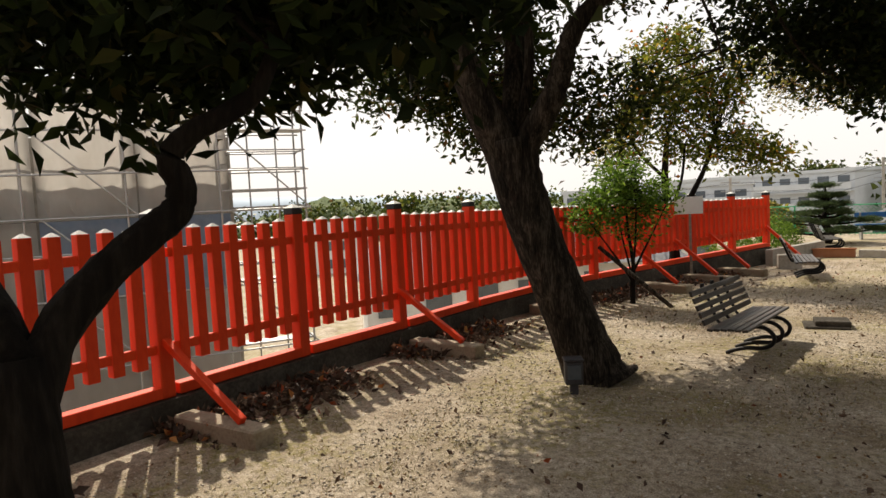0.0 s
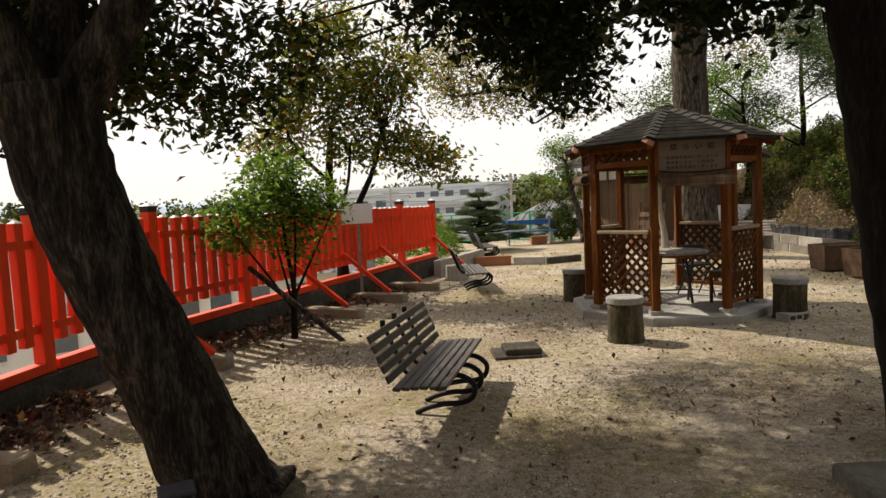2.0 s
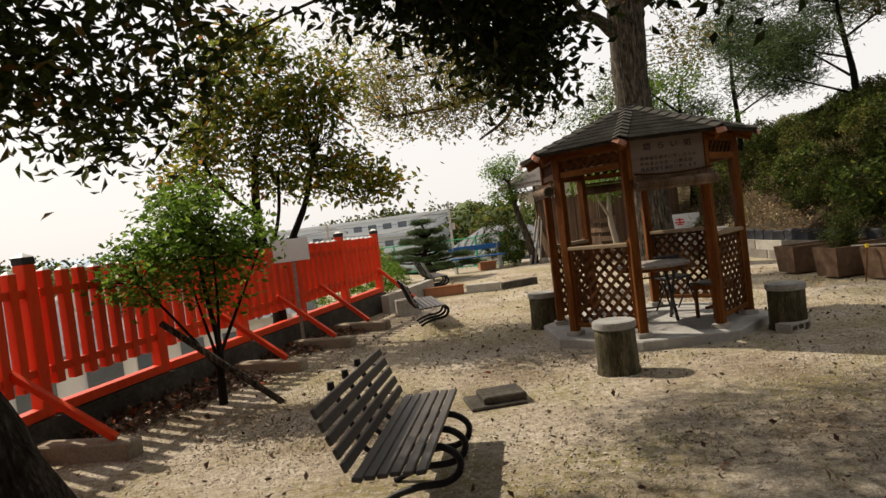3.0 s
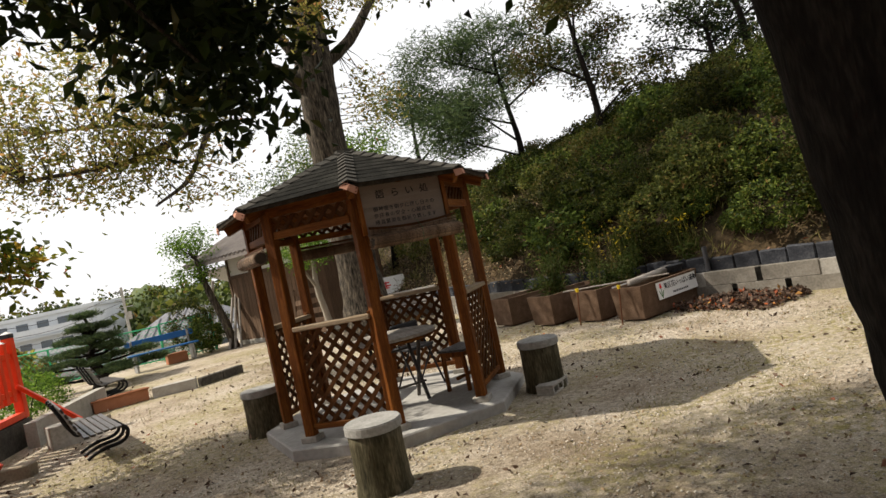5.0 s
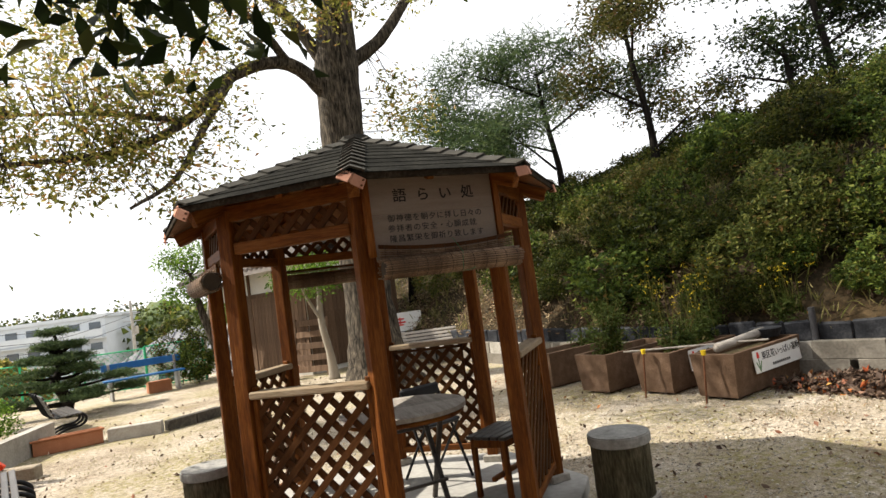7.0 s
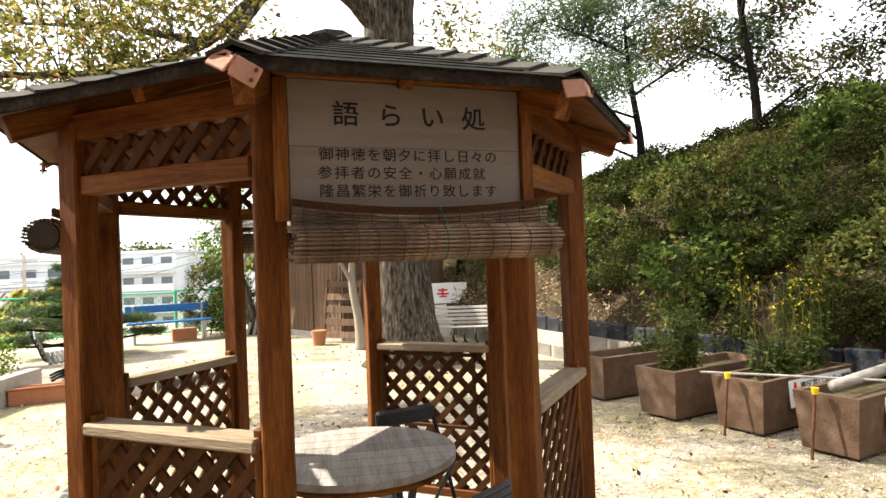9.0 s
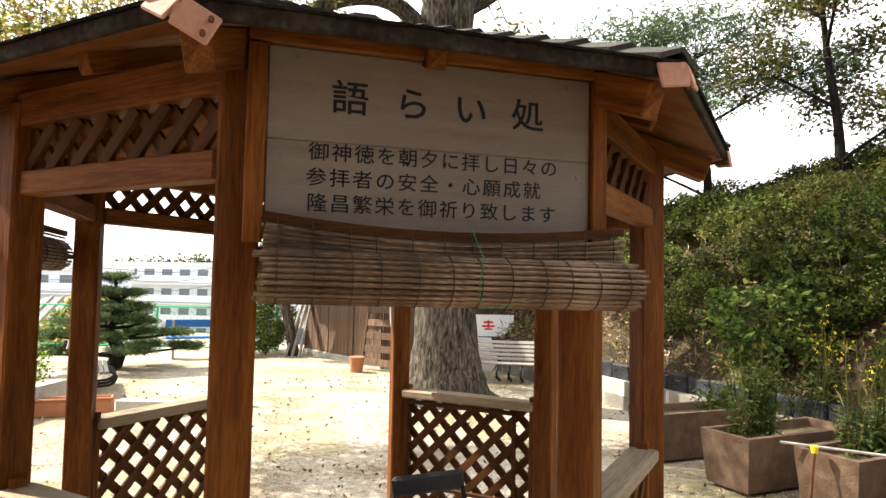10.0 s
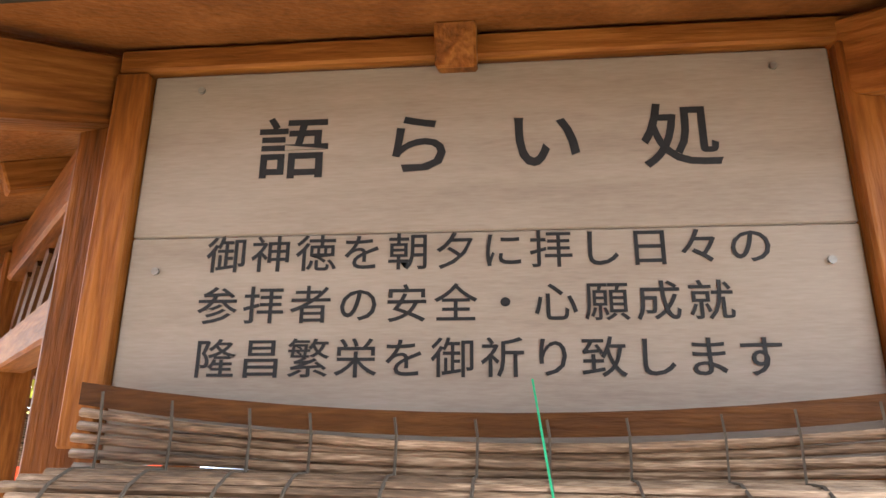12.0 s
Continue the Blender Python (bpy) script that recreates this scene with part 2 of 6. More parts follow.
LEAF_OLIVE = leaf_material("olive_leaf", [(0.0, (0.035, 0.045, 0.012)), (0.5, (0.085, 0.10, 0.022)), (0.9, (0.17, 0.165, 0.04)), (1.0, (0.22, 0.13, 0.05))], through_light=0.4, vary=0.3)
BARK_BROWN = material("brown_bark", [(0.006, 0.005, 0.004), (0.026, 0.021, 0.016), (0.085, 0.070, 0.054)], 6, 0.98, bump=1.0, spanned=0.25, stretch=(3, 3, 0.5), detail_scale=28)
LEAF_SHRUB = leaf_material("azalea_leaf", [(0.0, (0.017, 0.028, 0.007)), (0.5, (0.046, 0.066, 0.013)), (0.85, (0.115, 0.142, 0.026)), (0.95, (0.15, 0.16, 0.032)), (1.0, (0.15, 0.075, 0.03))], through_light=0.4, vary=0.55)
NEEDLE = leaf_material("pine_needle", [(0.0, (0.035, 0.058, 0.026)), (0.6, (0.075, 0.115, 0.045)), (1.0, (0.13, 0.17, 0.06))], through_light=0.35)
DEAD_LEAF = leaf_material("fallen_leaf", [(0.0, (0.050, 0.032, 0.025)), (0.5, (0.10, 0.066, 0.048)), (0.9, (0.19, 0.13, 0.092)), (0.96, (0.32, 0.07, 0.025)), (1.0, (0.38, 0.22, 0.07))], gloss=0.6, through_light=0.15)
GRASS = leaf_material("dry_grass", [(0.0, (0.11, 0.12, 0.035)), (0.5, (0.22, 0.20, 0.075)), (1.0, (0.36, 0.30, 0.14))], gloss=0.7, through_light=0.3)
YELLOW = leaf_material("yellow_petal", [(0.0, (0.55, 0.42, 0.02)), (1.0, (0.75, 0.6, 0.05))])
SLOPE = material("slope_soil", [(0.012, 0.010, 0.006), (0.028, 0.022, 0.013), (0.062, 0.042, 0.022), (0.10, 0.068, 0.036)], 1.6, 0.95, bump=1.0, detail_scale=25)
BLOCK = material("wall_block", [(0.10, 0.088, 0.072), (0.18, 0.163, 0.138), (0.26, 0.24, 0.205)], 4, 0.9, bump=0.4, random=0.1)
BLACK_PLANK = material("black_edging", [(0.012, 0.013, 0.016), (0.03, 0.032, 0.038), (0.07, 0.07, 0.075)], 6, 0.6, bump=0.3, random=0.3)
RAIL_TAN = material("sun_bleached_rail", [(0.15, 0.105, 0.062), (0.27, 0.205, 0.135), (0.37, 0.30, 0.22)], 3, 0.75, bump=0.45, stretch=(0.6, 8, 8), random=0.12, detail_scale=24)
POT = material("brown_planter", [(0.075, 0.045, 0.028), (0.125, 0.078, 0.050), (0.185, 0.125, 0.088)], 9, 0.85, bump=0.6, random=0.06, detail_scale=90)
TERRA = material("terracotta", [(0.30, 0.12, 0.06), (0.40, 0.18, 0.10)], 7, 0.8, bump=0.2)
SOIL = material("planter_soil", [(0.05, 0.035, 0.022), (0.11, 0.085, 0.05), (0.2, 0.19, 0.08)], 20, 0.95, bump=0.9)
WHITE_PAINT = material("white_board", [(0.66, 0.66, 0.65), (0.78, 0.78, 0.77)], 3, 0.5, bump=0.05)
RED_PAINT = material("red_paint", [(0.55, 0.02, 0.015), (0.65, 0.03, 0.02)], 10, 0.5, bump=0)
STEM_GREEN = material("green_paint", [(0.10, 0.19, 0.09), (0.14, 0.25, 0.12)], 10, 0.5, bump=0)
YELLOW_PLASTIC = material("yellow_plastic", [(0.65, 0.45, 0.02), (0.75, 0.55, 0.04)], 10, 0.4, bump=0)
RUST = material("rusty_rod", [(0.08, 0.035, 0.02), (0.16, 0.07, 0.035)], 30, 0.8, bump=0.3)
NET = material("scaffold_sheet", [(0.48, 0.46, 0.43), (0.58, 0.555, 0.52), (0.66, 0.64, 0.61)], 0.5, 0.8, bump=0.5, stretch=(1, 1, 0.4), through_light=0.62)
NET_BLUE = material("blue_sheet", [(0.22, 0.28, 0.37), (0.33, 0.38, 0.45)], 0.7, 0.8, bump=0.4, through_light=0.3)
PIPE = material("galvanised_pipe", [(0.26, 0.26, 0.26), (0.38, 0.38, 0.38)], 14, 0.45, metal=0.6, bump=0.1)
ROOF_TILE = material("grey_roof_tile", [(0.10, 0.10, 0.105), (0.17, 0.17, 0.18), (0.25, 0.25, 0.26)], 3, 0.6, bump=0.3)
ROOF_BROWN = material("brown_roof_tile", [(0.13, 0.115, 0.105), (0.21, 0.185, 0.17)], 3, 0.6, bump=0.3)
PLASTER = material("white_plaster", [(0.62, 0.60, 0.56), (0.74, 0.72, 0.68)], 1.5, 0.85, bump=0.1)
# distance haze is mixed into this bluish wall colour
FLATS = material("hazed_render", [(0.46, 0.49, 0.52), (0.58, 0.61, 0.635)], 0.4, 0.85, bump=0.1)
BLUE_WALL = material("blue_grey_wall", [(0.24, 0.31, 0.40), (0.32, 0.39, 0.48)], 0.6, 0.8, bump=0.1)
GLASS_DARK = material("window_glass", [(0.05, 0.065, 0.08), (0.10, 0.12, 0.14)], 2, 0.12, bump=0, spec=0.6)
SHED_WOOD = material("shed_boards", [(0.055, 0.034, 0.022), (0.12, 0.075, 0.048), (0.20, 0.135, 0.09)], 3, 0.8, bump=0.5, stretch=(7, 7, 0.5), random=0.25)
GREEN_MESH = material("green_fence_wire", [(0.03, 0.30, 0.14), (0.05, 0.38, 0.18)], 10, 0.5, bump=0)
BLUE_PAINT = material("blue_bench_paint", [(0.02, 0.10, 0.28), (0.04, 0.15, 0.36)], 6, 0.5, bump=0.1)
GREY_PLASTIC = material("grey_plastic", [(0.035, 0.035, 0.04), (0.075, 0.075, 0.08)], 8, 0.5, bump=0.1)
HILL = material("wooded_hill", [(0.035, 0.055, 0.025), (0.075, 0.10, 0.045), (0.14, 0.15, 0.075)], 0.16, 0.95, bump=1.0, detail_scale=0.9)
# blue of the far air is put straight into the mountain's colour
MOUNTAIN = material("haze_tinted_mountain", [(0.36, 0.43, 0.50), (0.42, 0.49, 0.56)], 0.01, 1.0, bump=0)
YARD = material("pale_yard", [(0.36, 0.36, 0.35), (0.46, 0.46, 0.45)], 0.4, 0.9, bump=0.2)


# ---- building blocks ----
def mesh_of(bm, name="mesh"):
    me = bpy.data.meshes.new(name)
    bm.to_mesh(me)
    bm.free()
    return me


def part(name, shape, mat, parent=None, label="", m=None, smooth=False):
    me = mesh_of(shape, name) if isinstance(shape, bmesh.types.BMesh) else shape
    if not me.materials:
        me.materials.append(mat)
    if smooth:
        me.polygons.foreach_set("use_smooth", [True] * len(me.polygons))
    ob = new(name, me)
    if parent is not None:
        ob.parent = parent
    if m is not None:
        ob.matrix_basis = m
    return tagged(ob, label)


def thing(name, label, category, m=None, group="", kind=""):
    ob = new(name)
    ob.empty_display_size = 0.1
    if m is not None:
        ob.matrix_basis = m
    return tagged(ob, label, category, group, kind)


def box(sx, sy, sz, at=(0, 0, 0), bev=0.0, bm=None, m=None):
    """A box centred at a place, with its edges bevelled."""
    b = bmesh.new()
    bmesh.ops.create_cube(b, size=1)
    bmesh.ops.scale(b, vec=(sx, sy, sz), verts=b.verts)
    if bev:
        bmesh.ops.bevel(b, geom=list(b.edges), offset=min(bev, 0.45 * min(sx, sy, sz)), segments=1, affect="EDGES", profile=0.5)
    bmesh.ops.transform(b, matrix=(m or Matrix()) @ Matrix.Translation(at), verts=b.verts)
    if bm is None:
        return b
    me = mesh_of(b)
    bm.from_mesh(me)
    bpy.data.meshes.remove(me)
    return bm


def cyl(r1, r2, h, at=(0, 0, 0), seg=16, m=None, bm=None):
    b = bm or bmesh.new()
    bmesh.ops.create_cone(b, cap_ends=True, segments=seg, radius1=r1, radius2=r2, depth=h, matrix=(m or Matrix()) @ Matrix.Translation(at))
    return b


def tube(points, radii, seg=8, bm=None, wobble=0.0, rng=None):
    """A tapered tube along points."""
    b = bm or bmesh.new()
    pts = [Vector([float(c) for c in p]) for p in points]
    rings = []
    up = Vector((0.31, 0.17, 0.93))
    for i, p in enumerate(pts):
        d = (pts[min(i + 1, len(pts) - 1)] - pts[max(i - 1, 0)]).normalized()
        side = d.cross(up)
        if side.length < 0.05:
            side = d.cross(Vector((1, 0, 0)))
        side.normalize()
        oth = side.cross(d).normalized()
        r = float(radii[i] if isinstance(radii, (list, tuple)) else radii)
        ring = []
        for k in range(seg):
            a = 2 * math.pi * k / seg
            rr = r * (1 + (rng.uniform(-wobble, wobble) if rng else 0))
            ring.append(b.verts.new(p + rr * (math.cos(a) * side + math.sin(a) * oth)))
        rings.append(ring)
    for a, c in zip(rings, rings[1:]):
        for k in range(seg):
            b.faces.new((a[k], a[(k + 1) % seg], c[(k + 1) % seg], c[k]))
    b.faces.new(list(reversed(rings[0])))
    b.faces.new(rings[-1])
    return b


def spline(points, n=5):
    """Catmull-Rom points through the given ones."""
    p = [Vector(q) for q in points]
    p = [2 * p[0] - p[1]] + p + [2 * p[-1] - p[-2]]
    out = []
    for i in range(1, len(p) - 2):
        for k in range(n):
            t = k / n
            out.append(0.5 * ((2 * p[i]) + (p[i + 1] - p[i - 1]) * t + (2 * p[i - 1] - 5 * p[i] + 4 * p[i + 1] - p[i + 2]) * t * t + (3 * p[i] - p[i - 1] - 3 * p[i + 1] + p[i + 2]) * t ** 3))
    out.append(p[-2])
    return out


def prism(outline, z0, z1, bm=None):
    b = bm or bmesh.new()
    lo = [b.verts.new((x, y, z0)) for x, y in outline]
    hi = [b.verts.new((x, y, z1)) for x, y in outline]
    n = len(lo)
    b.faces.new(list(reversed(lo)))
    b.faces.new(hi)
    for i in range(n):
        b.faces.new((lo[i], lo[(i + 1) % n], hi[(i + 1) % n], hi[i]))
    return b


def leaf_mesh(name, centres, size, rng, spread=0.1, per=30, droop=0.5, ratio=0.42, flat=0.0):
    """Many small folded leaves in tufts round the centres, as one mesh."""
    c = np.repeat(np.asarray(centres, float), per, axis=0)
    n = len(c)
    c = c + rng.normal(0, 1, (n, 3)) * np.array([spread, spread, spread * (0.8 - 0.5 * flat)])
    d = rng.normal(0, 1, (n, 3))
    d[:, 2] = d[:, 2] * 0.6 - droop
    d /= np.linalg.norm(d, axis=1)[:, None]
    s = np.cross(d, rng.normal(0, 1, (n, 3)))
    s /= np.linalg.norm(s, axis=1)[:, None] + 1e-9
    nrm = np.cross(d, s)
    L = size * rng.uniform(0.65, 1.25, (n, 1))
    W = L * ratio * rng.uniform(0.8, 1.2, (n, 1))
    base = c
    tip = c + d * L + nrm * L * -0.12
    mid = c + d * L * 0.5
    v = np.stack([base, mid + s * W * 0.5 + nrm * W * 0.22, tip, mid - s * W * 0.5 + nrm * W * 0.22], axis=1).reshape(-1, 3)
    me = bpy.data.meshes.new(name)
    i = np.arange(n)[:, None] * 4
    f = np.concatenate([i + np.array([[0, 1, 2]]), i + np.array([[0, 2, 3]])], axis=1).reshape(-1, 3)
    me.vertices.add(len(v))
    me.vertices.foreach_set("co", v.ravel())
    me.loops.add(f.size)
    me.loops.foreach_set("vertex_index", f.ravel().astype(np.int32))
    me.polygons.add(len(f))
    me.polygons.foreach_set("loop_start", np.arange(0, f.size, 3, dtype=np.int32))
    me.update(calc_edges=True)
    return me


def lobe_points(rng, centre, radii, n, hollow=0.35):
    """Points inside an ellipsoid, more of them near its skin."""
    d = rng.normal(0, 1, (n, 3))
    d /= np.linalg.norm(d, axis=1)[:, None]
    r = rng.uniform(hollow, 1.0, (n, 1)) ** 0.7
    return np.asarray(centre) + d * r * np.asarray(radii)


def tree(name, label, trunk, limbs, lobes, bark, leafmat, size, seed, per=26, spread=0.16, droop=0.5, ratio=0.42, twigs=0.5, group="", flat=0.0, seg=14):
    """trunk: (points, radii); limbs: [(points, r0, r1)]; lobes: [(centre, radii, tufts)]. Leaves hang in tufts on thin twigs."""
    rng = np.random.default_rng(seed)
    rr = random.Random(seed)
    t = thing(name, label, "tree", group=group)
    pts = spline(trunk[0], 6)
    k = len(trunk[1]) - 1
    rad = [float(np.interp(i / (len(pts) - 1) * k, range(k + 1), trunk[1])) for i in range(len(pts))]
    part("trunk", tube(pts, rad, seg, wobble=0.05, rng=rr), bark, t, smooth=True)
    nodes = [np.array(p) for p in pts[len(pts) // 2:]]
    for lp, r0, r1 in limbs:
        lpts = spline(lp, 5)
        part("limb", tube(lpts, [r0 + (r1 - r0) * i / (len(lpts) - 1) for i in range(len(lpts))], 8, wobble=0.06, rng=rr), bark, t, smooth=True)
        nodes += [np.array(p) for p in lpts]
    nodes = np.array(nodes)
    cen = np.concatenate([lobe_points(rng, c, r, n) for c, r, n in lobes])
    tw = bmesh.new()
    for c in cen:
        dist = np.linalg.norm(nodes - c, axis=1)
        if rng.random() < twigs and dist.min() < 1.3:
            a = nodes[int(np.argmin(dist))]
            mid = (a + c) / 2 + rng.normal(0, 0.08, 3) * dist.min()
            tube([a, mid, c], [0.006 + 0.006 * min(dist.min(), 2), 0.006, 0.003], 4, tw)
    tagged(part("branchwork", tw, bark, t), kind="stuff")
    part("crown", leaf_mesh("crown", cen, size, rng, spread, per, droop, ratio, flat), leafmat, t)
    return t


def octagon(r, cx=0.0, cy=0.0):
    return [(cx + r * math.cos(radians(-22.5 + 45 * k)), cy + r * math.sin(radians(-22.5 + 45 * k))) for k in range(8)]


def span(a, b, up=(0, 0, 1)):
    """The pose at a whose x axis runs to b."""
    a, b = Vector(a), Vector(b)
    x = (b - a).normalized()
    y = Vector(up).cross(x)
    y = y.normalized() if y.length > 1e-4 else Vector((0, 1, 0))
    z = x.cross(y)
    m = Matrix((x, y, z)).transposed().to_4x4()
    m.translation = a
    return m


def words(name, text, size, m, mat, parent, thick=0.0012, width=1.0):
    """Lettering as a mesh."""
    cu = bpy.data.curves.new(name, "FONT")
    cu.body, cu.size, cu.align_x, cu.align_y, cu.extrude, cu.resolution_u, cu.offset = text, size, "CENTER", "CENTER", thick, 3, size * (0.012 if size > 0.06 else 0.006)
    tmp = bpy.data.objects.new(name, cu)
    scene.collection.objects.link(tmp)
    dg = bpy.context.evaluated_depsgraph_get()
    me = bpy.data.meshes.new_from_object(tmp.evaluated_get(dg))
    bpy.data.objects.remove(tmp)
    me.materials.clear()
    me.transform(Matrix.Diagonal((width, 1, 1, 1)))
    return part(name, me, mat, parent, m=m)


# ---- ground, slope and distance ----
FENCE = [(-4.85, -3.2), (-4.82, 4.5), (-4.55, 8.2), (-4.2, 9.6), (-2.0, 16.0)]
WALL = [(9.6, 2.0), (8.3, 6.0), (7.3, 9.6), (6.7, 11.6), (6.15, 16.7), (5.95, 21.0), (5.95, 27.0)]


def along(line, y):
    ys, xs = [p[1] for p in line], [p[0] for p in line]
    return float(np.interp(y, ys, xs))


def fence_x(y):
    return along(FENCE, y) if y < 16 else -2.0 - 0.25 * (y - 16)


def land(x, y):
    """Height of the ground: a level terrace that falls away behind the fence and behind the garden."""
    over = max(fence_x(y) - 0.25 - x, 0.0)
    back = max(y - 26.5, 0.0) * 0.6
    d = max(over, back)
    z = -5.5 * (1 - math.exp(-d / 1.3)) if d > 0 else 0.0
    far = math.hypot(x, y)
    if d == 0 and far < 30:
        z += 0.012 * noise.noise((x * 0.9, y * 0.9, 0))
    return z - (0.02 * max(far - 60, 0) if far < 400 else 6.8)


def steps(parts):
    out = []
    for a, b, s in parts:
        out += list(np.arange(a, b, s))
    return out + [parts[-1][1]]


gx = steps([(-3000, -600, 600), (-600, -100, 50), (-100, -20, 8), (-20, -7, 1.3), (-7, -1, 0.25), (-1, 8, 0.5), (8, 30, 2.5), (30, 100, 14), (100, 600, 100), (600, 3000, 600)])
gy = steps([(-3000, -600, 600), (-600, -60, 60), (-60, -8, 8), (-8, 24, 0.5), (24, 40, 1.0), (40, 100, 8), (100, 600, 60), (600, 3000, 600)])
verts = [(x, y, land(x, y)) for y in gy for x in gx]
nx = len(gx)
faces = [(j * nx + i, j * nx + i + 1, (j + 1) * nx + i + 1, (j + 1) * nx + i) for j in range(len(gy) - 1) for i in range(nx - 1)]
me = bpy.data.meshes.new("ground")
me.from_pydata(verts, [], faces)
tagged(part("ground", me, SAND, smooth=True), "pale sandy gravel ground with patches of dry grass", "ground", kind="structure")


def slope_z(u, y):
    """u: metres behind the retaining wall."""
    rise = 4.5 * (1 - math.exp(-u / 4.2)) if u < 9 else 4.5 * (1 - math.exp(-9 / 4.2)) + (u - 9) * 0.02
    return 0.42 + rise * (1.0 - 0.018 * max(y - 12, 0)) + 0.28 * noise.noise((u * 0.5, y * 0.5, 3)) * min(u, 1) + 0.1 * noise.noise((u * 1.7, y * 1.7, 5)) * min(u, 1)


def slope_at(u, y):
    return Vector((along(WALL, y) + 0.12 + u, y, slope_z(u, y)))


us = [0, 0.15, 0.4, 0.8, 1.2, 1.7, 2.2, 2.8, 3.4, 4, 4.7, 5.4, 6.2, 7, 8, 9, 11, 14, 20, 40, 90]
vs = list(np.arange(0, 34, 0.6))
me = bpy.data.meshes.new("slope")
me.from_pydata([slope_at(u, y) for y in vs for u in us], [], [(j * len(us) + i, j * len(us) + i + 1, (j + 1) * len(us) + i + 1, (j + 1) * len(us) + i) for j in range(len(vs) - 1) for i in range(len(us) - 1)])
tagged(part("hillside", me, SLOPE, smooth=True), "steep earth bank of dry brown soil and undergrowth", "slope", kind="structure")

# hills, mountains and the lower town
hill_rng = np.random.default_rng(5)


def ridge(name, label, a, b, base, height, depth, mat, seed, rough=1.0):
    bm = bmesh.new()
    a, b = Vector(a), Vector(b)
    n = 60
    side = Vector((-(b - a).y, (b - a).x, 0)).normalized() * depth
    rows = []
    for i in range(n + 1):
        t = i / n
        p = a.lerp(b, t)
        h = height * (0.45 + 0.55 * math.sin(math.pi * t) ** 0.6) * (0.8 + 0.3 * noise.noise((t * 5 * rough, seed, 0))) + height * 0.14 * rough * noise.noise((t * 40, seed, 2))
        rows.append([bm.verts.new((p.x + side.x * k, p.y + side.y * k, base + h * f)) for k, f in ((0, 0), (0.25, 0.72), (0.5, 1.0), (1.0, 0.0))])
    for r, s in zip(rows, rows[1:]):
        for k in range(3):
            bm.faces.new((r[k], s[k], s[k + 1], r[k + 1]))
    return tagged(part(name, bm, mat, smooth=True), label, "hill", kind="structure")


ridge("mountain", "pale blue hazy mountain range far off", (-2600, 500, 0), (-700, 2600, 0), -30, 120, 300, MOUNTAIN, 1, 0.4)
ridge("backdrop_hills", "low wooded hill beyond the town", (-190, 130, 0), (-70, 215, 0), -14, 24, 45, HILL, 2)
ridge("backdrop_hills", "low wooded hill beyond the town", (-70, 260, 0), (60, 260, 0), -14, 29, 50, HILL, 3)
ridge("backdrop_hills", "low wooded hill beyond the town", (2, 120, 0), (50, 110, 0), -12, 20, 25, HILL, 4)

# far woods in clumps along the hills
cl = []
for a, b, zc, n in (((-185, 138), (-72, 222), 5, 240), ((-66, 268), (58, 268), 10, 200), ((4, 124), (46, 114), 3, 140)):
    for i in range(n):
        t = hill_rng.random()
        cl.append((a[0] + (b[0] - a[0]) * t + hill_rng.normal(0, 4), a[1] + (b[1] - a[1]) * t + hill_rng.normal(0, 4), zc * (0.35 + 0.65 * math.sin(math.pi * t)) - hill_rng.uniform(0, 9)))
tagged(part("far_woods", leaf_mesh("far_woods", cl, 1.3, hill_rng, 1.5, 26, 0.0, 0.9), LEAF_SHRUB), "far green woods on the hills", "trees", kind="stuff")


